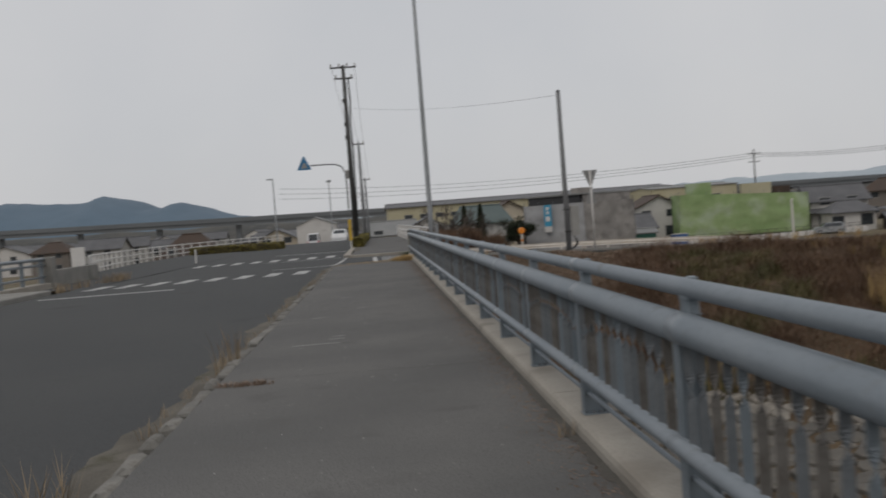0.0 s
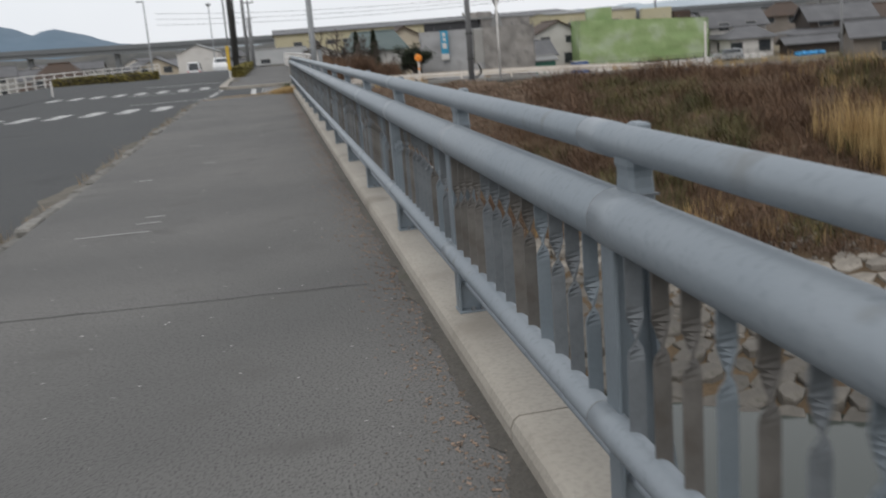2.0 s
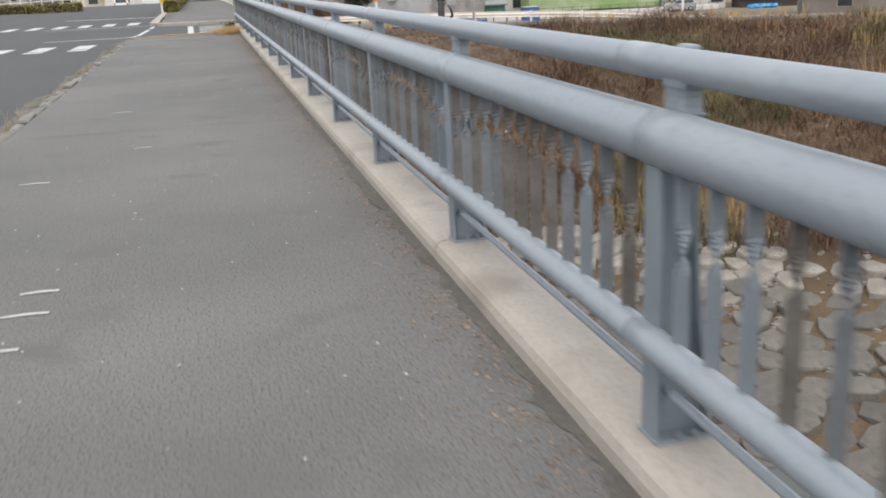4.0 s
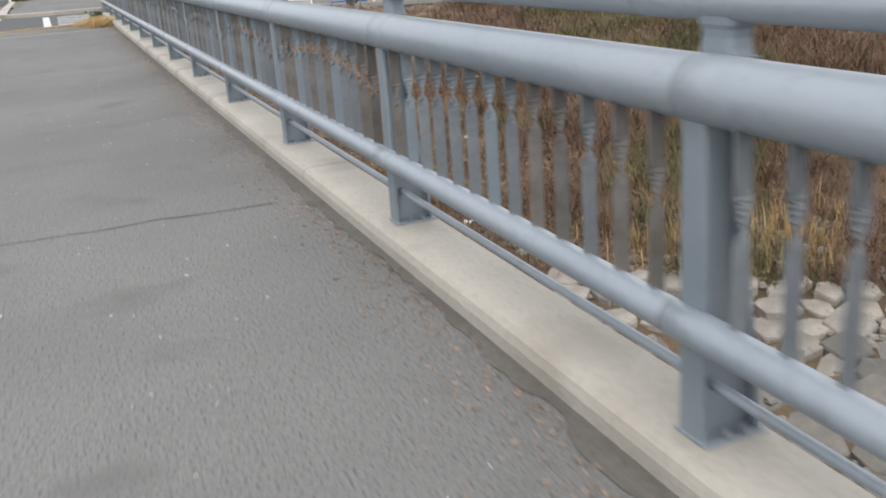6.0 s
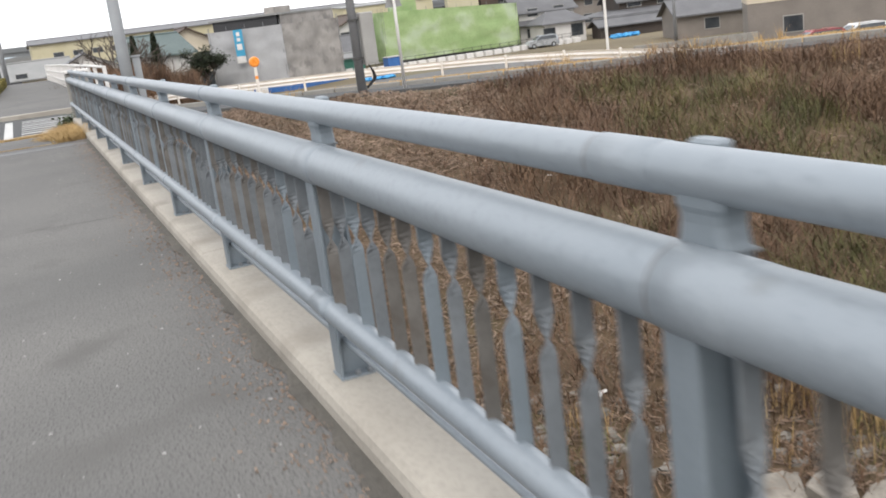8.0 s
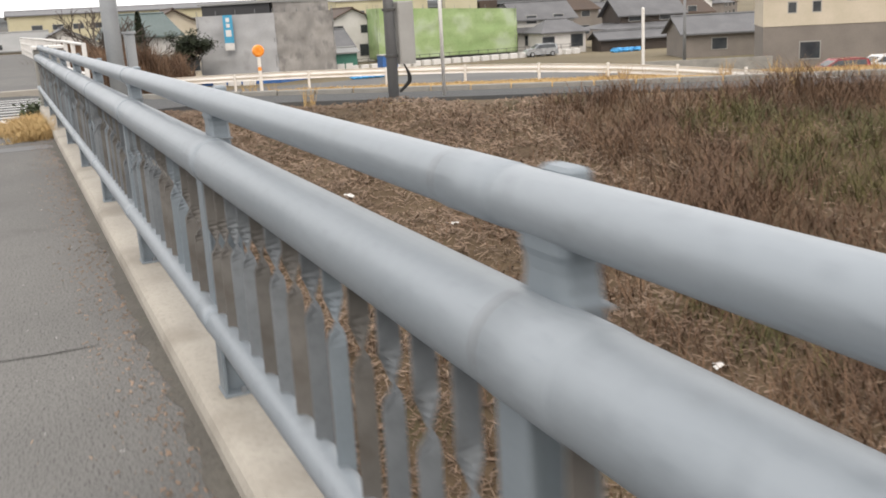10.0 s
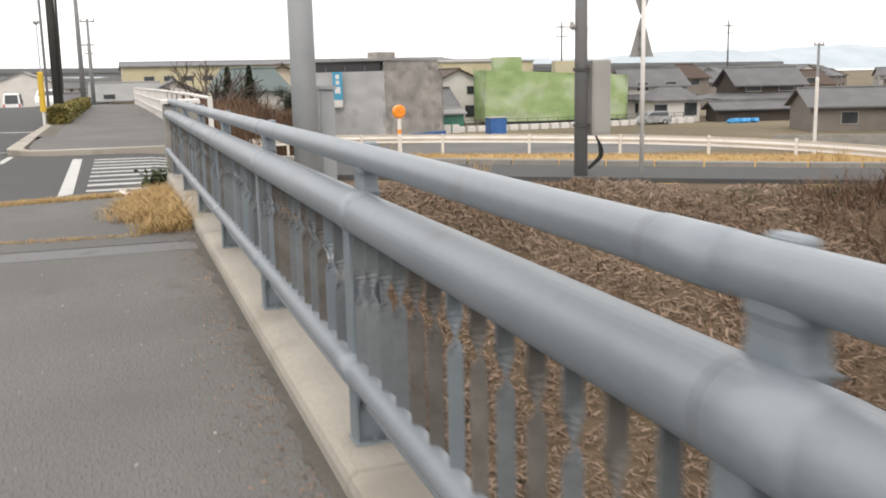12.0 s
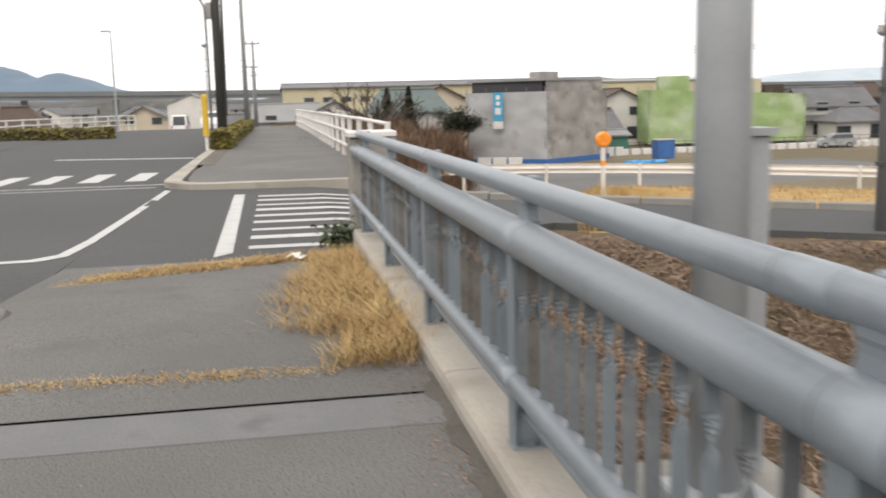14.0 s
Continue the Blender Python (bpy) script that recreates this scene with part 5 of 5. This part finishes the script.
vehicle("van", -9.3, 82, road_z(82), 3.4, 1.48, 1.9, 0.45, M["car_white"], "small white box van driving away on the road")
vehicle("car", -5.4, 66, road_z(66) - 0.05, 3.8, 1.6, 1.45, 0.9, M["car_white"], "small white car farther along the road", 180)
vehicle("car", -6.4, 84, road_z(84), 3.8, 1.6, 1.45, 0.9, M["car_silver"], "small silver car farther along the road", 180)
vehicle("car", 58, 84, -4.6, 3.9, 1.6, 1.5, 0.9, M["car_silver"], "silver car parked beside a house", 80)
vehicle("car", 49.5, 30.5, -4.6, 3.9, 1.6, 1.45, 0.9, M["car_red"], "dark red car parked before a house", 70)
vehicle("car", 53.5, 30.5, -4.6, 3.9, 1.6, 1.45, 0.9, M["car_white"], "white car parked before a house", 75)


# ---- houses ----
def house(name, x, y, w, d, eave, ridge, wall, roof, label, z=-4.6, turn=0.0, hip=0.0, wins=(), over=0.5, ridge_x=True, skirt=None, category="house"):
    """A house about its own middle: walls, pitched roof, windows given as (side, along, height, width, tall); skirt: a lower roof band."""
    ob = thing(name, label, category)
    a, b = w / 2, d / 2
    h, r = eave - z, ridge - z
    part("wall", Geo().box(-a, a, -b, b, -0.3, h), wall, ob)
    g = Geo()
    A, B = a + over, b + over
    t = 0.16
    drop = over * (r - h) / (b if ridge_x else a)
    if ridge_x:
        e = [(-A, -B, h - drop), (A, -B, h - drop), (A, B, h - drop), (-A, B, h - drop), (-A + hip, 0, r), (A - hip, 0, r)]
        f = [(0, 1, 5, 4), (2, 3, 4, 5), (1, 2, 5), (3, 0, 4)]
    else:
        e = [(-A, -B, h - drop), (A, -B, h - drop), (A, B, h - drop), (-A, B, h - drop), (0, -B + hip, r), (0, B - hip, r)]
        f = [(3, 0, 4, 5), (1, 2, 5, 4), (0, 1, 4), (2, 3, 5)]
    up_ = [(p[0], p[1], p[2] + t) for p in e]
    if hip < 0.3:
        f = f[:2]
        edges = [(0, 1), (2, 3), (1, 5), (5, 2), (3, 4), (4, 0)] if ridge_x else [(1, 2), (3, 0), (0, 4), (4, 1), (2, 5), (5, 3)]
    else:
        edges = [(0, 1), (1, 2), (2, 3), (3, 0)]
    g.add(up_, f)
    g.add(e, [tuple(reversed(q)) for q in f])
    g.add(e + up_, [(i, j, 6 + j, 6 + i) for i, j in edges])
    rf_ = part("roof", g, roof, ob)
    if hip < 0.3:
        # gable triangles of wall under the roof, and a ridge cap
        for q in (-1, 1):
            if ridge_x:
                tri_ = [(q * a, -q * b, h), (q * a, q * b, h), (q * a, 0, r - 0.02)]
            else:
                tri_ = [(q * a, q * b, h), (-q * a, q * b, h), (0, q * b, r - 0.02)]
            part("gable", Geo().add(tri_, [(0, 1, 2)]), wall, ob)
    rc = [e[4], e[5]]
    part("ridge_cap", Geo().tube([(p[0], p[1], p[2] + t) for p in rc], 0.14, 6), roof, rf_)
    if skirt:
        zs, o, mat = skirt
        g = Geo()
        lo = [(-a - o, -b - o, zs - 0.35), (a + o, -b - o, zs - 0.35), (a + o, b + o, zs - 0.35), (-a - o, b + o, zs - 0.35)]
        hi = [(-a + 0.01, -b + 0.01, zs + 0.25), (a - 0.01, -b + 0.01, zs + 0.25), (a - 0.01, b - 0.01, zs + 0.25), (-a + 0.01, b - 0.01, zs + 0.25)]
        lo2 = [(p[0], p[1], p[2] - 0.12) for p in lo]
        g.add(lo + hi, [(i, (i + 1) % 4, 4 + (i + 1) % 4, 4 + i) for i in range(4)])
        g.add(lo + lo2, [(4 + i, 4 + (i + 1) % 4, (i + 1) % 4, i) for i in range(4)])
        g.add(lo2 + hi, [(4 + i, 4 + (i + 1) % 4, (i + 1) % 4, i) for i in range(4)])
        part("lower_roof", g, mat, ob)
    for side, u, zc, ww, hh in wins:
        if side == "s":
            bx = (u - ww / 2, u + ww / 2, -b - 0.05, -b + 0.02, zc - hh / 2, zc + hh / 2)
            gl_ = (u - ww / 2 + 0.07, u + ww / 2 - 0.07, -b - 0.06, -b - 0.04, zc - hh / 2 + 0.07, zc + hh / 2 - 0.07)
        else:
            sx = -a if side == "w" else a
            k = -1 if side == "w" else 1
            bx = (min(sx - 0.02 * k, sx + 0.05 * k), max(sx - 0.02 * k, sx + 0.05 * k), u - ww / 2, u + ww / 2, zc - hh / 2, zc + hh / 2)
            gl_ = (min(sx + 0.04 * k, sx + 0.06 * k), max(sx + 0.04 * k, sx + 0.06 * k), u - ww / 2 + 0.07, u + ww / 2 - 0.07, zc - hh / 2 + 0.07, zc + hh / 2 - 0.07)
        wi = part("window", Geo().box(*bx), M["box_grey"], ob)
        part("pane", Geo().box(*gl_), M["glass"], wi)
    for c in ob.children:
        c.matrix_parent_inverse = Matrix.Identity(4)
        for k in c.children:
            k.matrix_parent_inverse = Matrix.Identity(4)
    ob.matrix_world = pose(x, y, z, 0, 0, turn)
    return ob


W2 = [("s", -2.2, 1.5, 1.7, 1.3), ("s", 1.6, 1.5, 1.7, 1.6), ("s", -2.0, 4.2, 1.5, 1.1), ("s", 1.8, 4.2, 1.5, 1.1), ("w", 0, 4.2, 1.2, 1.0)]
# long factory hall
fw = [("s", -26 + i * 3.1, 6.7, 1.7, 0.9) for i in range(17)]
house("factory", 31, 168, 60, 34, 4.0, 5.0, M["cream"], M["tile"], "long cream factory hall with a low grey roof", z=-4.6, wins=fw, over=0.4, category="factory")
house("factory", 57, 140, 16, 14, 3.6, 4.0, M["cream"], M["sheet"], "cream annex of the factory hall", wins=[("s", -4, 6.3, 1.6, 0.8), ("s", 0, 6.3, 1.6, 0.8), ("s", 4, 6.3, 1.6, 0.8)], over=0.2, category="factory")
house("house", 11.8, 82, 6.6, 6.0, 0.6, 2.4, M["plaster"], M["tile_teal"], "two-storey house with teal tiled roofs", skirt=(3.0, 1.5, M["tile_teal"]), wins=[("s", -1.2, 4.0, 1.4, 1.0), ("s", 1.5, 1.4, 1.6, 1.4)], hip=1.2)
house("house", 17.5, 100, 9, 8, 0.6, 3.0, M["beige"], M["tile_br"], "beige two-storey house with a brown gable roof", wins=W2, ridge_x=False)
house("house", 6.0, 104, 8, 8, -0.4, 1.6, M["plaster"], M["tile"], "pale house with a grey gable roof", wins=W2, ridge_x=False)
house("house", 0.8, 120, 8, 8, -0.6, 1.4, M["beige"], M["sheet"], "beige house with a sheet metal roof", wins=W2)
house("house", -4.8, 118, 6, 7, -1.8, 0.2, M["taupe"], M["tile"], "dark low house beside the road", wins=W2[:2])
house("house", 41.5, 108, 9, 8, 0.1, 2.2, M["plaster"], M["tile_br"], "white house with a brown gable roof", wins=W2, ridge_x=False)
house("house", 35, 100, 7, 7, -2.2, -0.4, M["taupe"], M["tile"], "low dark house between the wrapped buildings", wins=W2[:2])
house("house", 65.5, 98, 8, 7, -0.3, 1.7, M["plaster"], M["tile"], "white two-storey house with grey tiled roofs", skirt=(3.0, 0.9, M["tile"]), wins=W2, turn=-8)
house("house", 63.6, 89.6, 5.6, 5.4, -1.9, -0.6, M["plaster"], M["tile"], "low pale house with a grey tiled roof", wins=W2[:2], turn=-8, hip=2.0)
house("house", 77, 90, 8.5, 7, -0.4, 1.5, M["timber"], M["tile"], "dark timber farmhouse with layered grey tiled roofs", skirt=(2.9, 2.6, M["tile"]), wins=[("s", -2.2, 3.7, 2.0, 0.8), ("s", 2.0, 3.7, 2.0, 0.8), ("s", 0, 1.2, 3.0, 1.6)], turn=-14)
house("shed", 71, 84, 9, 3.5, -3.1, -2.4, M["timber"], M["tile"], "low dark lean-to with a grey roof", turn=-14, category="shed")
house("house", 92, 104, 10, 8, -0.8, 1.0, M["beige"], M["tile_br"], "beige house with an orange-brown roof", wins=W2, turn=-10)
house("house", 70, 62, 15, 8, -2.2, -0.7, M["taupe"], M["tile"], "long low taupe house with a grey tiled roof", wins=[("s", -4, 1.3, 1.6, 1.2), ("s", 1, 1.3, 1.6, 1.2), ("s", 5, 1.3, 1.6, 1.2)], turn=-25)
bh = house("house", 62, 42, 13, 9, 1.6, 3.6, M["taupe"], M["tile"], "large two-tone house, beige above taupe siding", wins=[("s", -4.4, 4.7, 0.7, 0.9), ("s", -2.6, 4.7, 0.7, 0.9), ("s", 0, 5.3, 0.9, 0.6), ("s", 4.2, 4.9, 1.1, 1.4), ("s", -3, 1.4, 1.6, 1.4)], turn=-38, hip=3)
uw = part("upper_wall", Geo().box(-6.54, 6.54, -4.54, 4.54, 3.3, 6.2), M["beige"], bh, "beige upper storey")
uw.matrix_parent_inverse = Matrix.Identity(4)
house("house", -27, 96, 8.5, 8, -1.2, 1.7, M["beige"], M["tile_br"], "brown-roofed house below the road", wins=W2, hip=3.4)
house("warehouse", -12, 134, 6.5, 12, 1.9, 3.1, M["plaster"], M["sheet"], "pale grey gabled warehouse beside the road", ridge_x=False, over=0.15, category="warehouse")
house("house", -19.5, 140, 7, 8, -0.2, 1.6, M["beige"], M["tile"], "pale house with a grey gable roof", wins=W2, ridge_x=False)
tank = thing("tank", "white horizontal storage tank beside a house", "tank", at=(70, 34, -4.6))
part("shell", Geo().tube([(67, 33.5, -3.2), (67.2, 33.5, -3.2), (72, 33.5, -3.2), (72.2, 33.5, -3.2)], [0.9, 1.1, 1.1, 0.9], 18), M["white"], tank, smooth=True)
for x in (68, 71):
    part("cradle", Geo().box(x - 0.15, x + 0.15, 32.8, 34.2, -4.8, -4.0), M["conc2"], tank)

# farther houses of the town, copies of a few
kinds = []
for wall_, roof_, w_, hp, rx in (("box_grey", "tile", 9, 0.0, True), ("taupe", "tile_br", 8, 3.0, True), ("plaster", "tile", 11, 0.0, False), ("taupe", "tile", 10, 3.4, True)):
    kinds.append(house("house", -60 - 13 * len(kinds), 170 + 9 * len(kinds), w_, 8, 0.4, 2.4, M[wall_], M[roof_], "small distant house of the town", wins=W2, hip=hp, ridge_x=rx))
    tagged(kinds[-1], group="distant houses")
r3 = random.Random(21)
for i in range(110):
    if i < 66:
        x, y = r3.uniform(-230, -14), r3.uniform(175, 400)
    else:
        x, y = r3.uniform(40, 260), r3.uniform(130, 330)
    if i >= 66 and x < 66 and y < 200:
        continue
    c = copy_thing(kinds[r3.randrange(4)], pose(x, y, -4.6 - (1.2 if i % 3 else 0.0), 0, 0, r3.uniform(-40, 40)))

# ---- building sites ----
def wrapped(name, poly, tops, label, nets, z=-4.6):
    """A scaffolded building behind netting: a sheet a side with folds, poles and ledgers."""
    ob = thing(name, label, "building site", at=(poly[0][0], poly[0][1], z))
    n = len(poly)
    cx, cy = sum(p[0] for p in poly) / n, sum(p[1] for p in poly) / n
    part("core", Geo().prism([(cx + (p[0] - cx) * 0.9, cy + (p[1] - cy) * 0.9) for p in poly], z, min(tops) - 0.5), M["dark"], ob)
    for i in range(n):
        a, b = Vector(poly[i]), Vector(poly[(i + 1) % n])
        nn = Vector((b.y - a.y, a.x - b.x)).normalized()
        m = max(6, int((b - a).length * 2.5))
        g, rows = Geo(), 14
        v = []
        for r_ in range(rows + 1):
            for k in range(m + 1):
                p = a + (b - a) * k / m
                wv = 0.16 * noise.noise((p.x * 0.7, p.y * 0.7, r_ * 0.5)) + 0.09 * noise.noise((p.x * 2.2 + r_ * 0.7, r_ * 0.9, i))
                if abs(k % 5) == 0:
                    wv -= 0.05
                v.append((p.x + nn.x * wv, p.y + nn.y * wv, z + 0.35 + (tops[i] + (tops[(i + 1) % n] - tops[i]) * k / m - z - 0.35) * r_ / rows))
        g.add(v, [(r_ * (m + 1) + k, r_ * (m + 1) + k + 1, (r_ + 1) * (m + 1) + k + 1, (r_ + 1) * (m + 1) + k) for r_ in range(rows) for k in range(m)])
        part("netting", g, nets[i % len(nets)], ob, smooth=True)
        steps = max(2, int((b - a).length / 1.8))
        for k in range(steps + 1):
            p = a + (b - a) * k / steps - nn * 0.22
            part("scaffold_pole", Geo().tube([(p.x, p.y, z - 0.1), (p.x, p.y, tops[i] + (tops[(i + 1) % n] - tops[i]) * k / steps + 0.45)], 0.025, 5), M["pole_grey"], ob)
    return ob


gs = wrapped("wrapped_house", [(16.9, 79.0), (23.5, 74.6), (31.2, 80.2), (24.6, 86)], (2.0, 2.0, 2.0, 2.0), "house under construction wrapped in grey-brown netting", [M["grey_net"], M["brown_net"]])
part("dark_eave", Geo().prism([(17.6, 79.2), (23.3, 75.3), (23.6, 75.8), (18.0, 79.9)], 2.0, 2.95), M["dark"], gs, "dark unfinished upper wall")
part("flat_roof", Geo().prism([(17.2, 79.3), (23.4, 74.9), (30.6, 80.2), (24.6, 85.4)], 2.96, 3.14), M["sheet"], gs, "pale roof edge")
part("upper_net", Geo().prism([(23.6, 75.2), (30.8, 80.4), (24.8, 85.6), (23.9, 84.8)], 1.9, 3.1), M["brown_net"], gs)
part("foot_sheet", Geo().prism([(16.8, 78.9), (23.5, 74.4), (31.4, 80.1), (31.2, 80.4), (23.5, 74.8), (17.0, 79.2)], -4.6, -4.1), M["toilet"], gs, "blue ground sheet")
part("stair_tower", Geo().prism([(23.4, 76), (25.4, 77.4), (24.6, 78.6), (22.6, 77.2)], 3.15, 3.8), M["brown_net"], gs)
d_ = (Vector((23.5, 74.6)) - Vector((16.9, 79.0))).normalized()
bn = thing("banner", "tall blue and white building-site banner on netting", "banner", at=(19.2, 77.2, -1.2))
bx_ = Vector((19.25, 77.25)) + Vector((d_.y, -d_.x)) * 0.32


def on_net(u0, u1, z0, z1, o=0.0):
    a, b = bx_ + d_ * u0 + Vector((d_.y, -d_.x)) * o, bx_ + d_ * u1 + Vector((d_.y, -d_.x)) * o
    c = Vector((d_.y, -d_.x)) * 0.02
    return Geo().prism([(a.x, a.y), (b.x, b.y), (b.x - c.x, b.y - c.y), (a.x - c.x, a.y - c.y)], z0, z1)


part("cloth", on_net(0, 0.95, -1.3, 2.0), M["banner"], bn)
part("white_foot", on_net(0.0, 0.95, -1.3, -0.62, 0.025), M["white"], bn, "white lower end")
for k, (u0, u1, z0, z1) in enumerate(((0.3, 0.65, 1.35, 1.75), (0.3, 0.65, 0.85, 1.2), (0.2, 0.75, 0.0, 0.6))):
    part("letter_bar", on_net(u0, u1, z0, z1, 0.025), M["white"], bn)
for k in range(3):
    q0 = Vector((18.0, 77.4)) + d_ * (k * 1.5)
    solid("white_barrier", Geo().box(q0.x - 0.65, q0.x + 0.65, q0.y - 1.2, q0.y - 1.1, -4.6, -3.85, 0.02, math.degrees(math.atan2(d_.y, d_.x))), M["white"], "white plastic barrier panel before the wrapped house", "barrier", "site barriers")

gb = wrapped("wrapped_building", [(42.3, 97), (59.6, 92.6), (60.6, 97.6), (42.9, 102.3)], (2.05, 1.15, 1.15, 2.05), "building under construction wrapped in bright green netting", [M["green_net"]])
part("stair_tower", Geo().prism([(43.8, 97.6), (47.2, 96.8), (47.6, 98.6), (44.2, 99.4)], 1.4, 3.6), M["green_net"], gb)
part("machine", Geo().prism([(51.4, 96.2), (55.4, 95.2), (55.8, 97), (51.8, 98)], 0.9, 3.0), M["cream"], gb)
part("machine", Geo().prism([(55.7, 95.1), (57.9, 94.5), (58.3, 96.2), (56.1, 96.8)], 0.7, 2.3), M["tile_br"], gb)
for i in range(24):
    x = 34.5 + i * 1.25
    solid("white_block", Geo().box(x - 0.5, x + 0.5, 84.2, 84.7, -4.6, -4.0, 0.03, 7 if i < 19 else 20), M["white"], "white concrete block in a row before the netting", "block", "blocks before the netting")
nf = thing("site_fence", "thin dark pipe fence behind the white blocks", "fence", at=(48, 84.9, -4.6))
for i in range(25):
    part("post", Geo().tube([(33.9 + i * 1.25, 84.85, -4.7), (33.9 + i * 1.25, 84.85, -3.35)], 0.035, 6), M["pole_dark"], nf)
for z in (-3.4, -3.75):
    part("rail", Geo().tube([(33.8, 84.85, z), (64.0, 84.85, z)], 0.025, 6), M["pole_dark"], nf)
tl = thing("site_toilet", "blue portable site toilet on the gravel lot", "portable toilet", at=(35.7, 77.2, -4.6))
part("cabin", Geo().box(34.9, 36.6, 76.4, 78.0, -4.6, -2.85, 0.03), M["toilet"], tl)
part("door", Geo().box(35.2, 36.2, 76.37, 76.4, -4.5, -3.0), M["toilet"], tl)
part("roof", Geo().box(34.85, 36.65, 76.35, 78.05, -2.85, -2.76, 0.04), M["box_grey"], tl)
g = Geo()
for i in range(9):
    g.blob((29.8 + i * 0.4, 70.5 + 0.2 * (i % 3), -4.45), (0.5, 0.4, 0.22), i, 7, 4, 0.3)
solid("blue_tarp", g, M["tarp"], "crumpled bright blue tarpaulin on the lot", "tarpaulin")
g = Geo()
for i in range(7):
    g.blob((66 + i * 0.5, 80 + 0.2 * (i % 3), -4.4), (0.6, 0.5, 0.35), i, 7, 4, 0.3)
solid("blue_tarp", g, M["tarp"], "crumpled blue tarpaulin before the farmhouse", "tarpaulin")
house("shed", 33.5, 86, 3.2, 2.4, -2.6, -2.2, M["green_bin"], M["sheet"], "small green shed with a pale roof", over=0.3, category="shed")
for i in range(5):
    solid("white_barrier", Geo().box(29.5 + i * 0.95, 30.3 + i * 0.95, 83.5, 83.6, -4.6, -3.7, 0.02), M["white"], "white plastic barrier panel beside the shed", "barrier", "site barriers")
ws = thing("garden_wall", "low pale concrete block wall at the field edge", "wall", at=(50, 44, -4.6))
part("wall", Geo().box(45, 55, 44, 44.2, -4.8, -3.5, 0.01, -30), M["conc2"], ws)

# ---- distance: viaduct, plant, hills ----
vd = thing("viaduct", "long grey elevated expressway crossing the plain", "viaduct", kind="structure")
va = [(-700, 560, 15.5), (-225, 430, 9.2), (-60, 420, 6.2), (60, 430, 5.0), (420, 520, 4.0)]
part("deck", Geo().strip([(x, y, z + 2.2) for x, y, z in va], [(x, y + 12, z + 2.2) for x, y, z in va]), M["viaduct"], vd)
for name, o in (("parapet", 0.0), ("girder", 0.5)):
    g = Geo()
    n = len(va)
    lo, hi = (0.9, 2.9) if name == "parapet" else (-0.8, 0.9)
    g.add([(x, y + o, z + lo) for x, y, z in va] + [(x, y + o, z + hi) for x, y, z in va], [(i, i + 1, n + i + 1, n + i) for i in range(n - 1)])
    ob = part(name, g, M["viaduct"], vd)
    sd = ob.modifiers.new("thick", "SOLIDIFY")
    sd.thickness = 0.4
for i in range(26):
    x = -600 + i * 38
    y, z = lerp([(p[0], p[1]) for p in va], x), lerp([(p[0], p[2]) for p in va], x)
    part("pier", Geo().box(x - 1, x + 1, y + 3, y + 7, -6, z - 0.7), M["viaduct"], vd)

pl = thing("cement_plant", "distant grey industrial plant with a tower", "plant", at=(-250, 520, -6))
for x0, x1, h in ((-268, -256, 12), (-256, -244, 15), (-244, -232, 11), (-252, -246, 24), (-253, -245, 20)):
    part("block", Geo().box(x0, x1, 520, 530, -6, h), M["viaduct"], pl)


def hills(name, ridge_, y, depth, mat, label, base=-10, amp=3.0, seed=0):
    xs_ = np.linspace(ridge_[0][0], ridge_[-1][0], 140)
    v, rows = [], 9
    for j in range(rows):
        t = j / (rows - 1)
        k = math.sin(min(t * 1.6, 1.0) * math.pi / 2)
        for x in xs_:
            h = lerp(ridge_, x) + amp * noise.noise((x * 0.02, seed, 0)) + amp * 0.5 * noise.noise((x * 0.07, seed, 4))
            v.append((x, y + depth * (t - 1), base + (h - base) * k + amp * 1.4 * noise.noise((x * 0.03, t * 4, seed)) * (1 - t) * t * 4))
    n = len(xs_)
    f = [(j * n + i, j * n + i + 1, (j + 1) * n + i + 1, (j + 1) * n + i) for j in range(rows - 1) for i in range(n - 1)]
    solid(name, Geo().add(v, f), mat, label, "hills", kind="structure", smooth=True)


# no haze in the air here; the hill materials carry it as colour
hills("hills", [(-1400, 20), (-1000, 44), (-800, 56), (-690, 50), (-560, 66), (-528, 70), (-490, 66), (-440, 64), (-395, 69), (-365, 62), (-331, 46), (-310, 48), (-290, 54), (-262, 46), (-236, 34), (-190, 24), (-120, 12)], 1500, 320, M["hill"], "wooded hills on the horizon, haze painted in as blue-grey", 0, 3.0, 2)
hills("far_woods", [(-900, 10), (-500, 9), (-225, 8), (-100, 6.2), (0, 5.2), (120, 4.4), (420, 5)], 520, 60, M["woods"], "dark hazy belt of woods and houses on the plain", -6, 1.6, 5)
hills("far_hills", [(-700, 30), (-200, 34), (60, 26), (300, 34), (520, 24), (800, 40), (1000, 44), (1150, 34), (1300, 50), (1450, 58), (1600, 50), (1900, 66), (2200, 45)], 2300, 400, M["hill2"], "far hills on the horizon, haze painted in as a pale tone", 0, 6.0, 8)
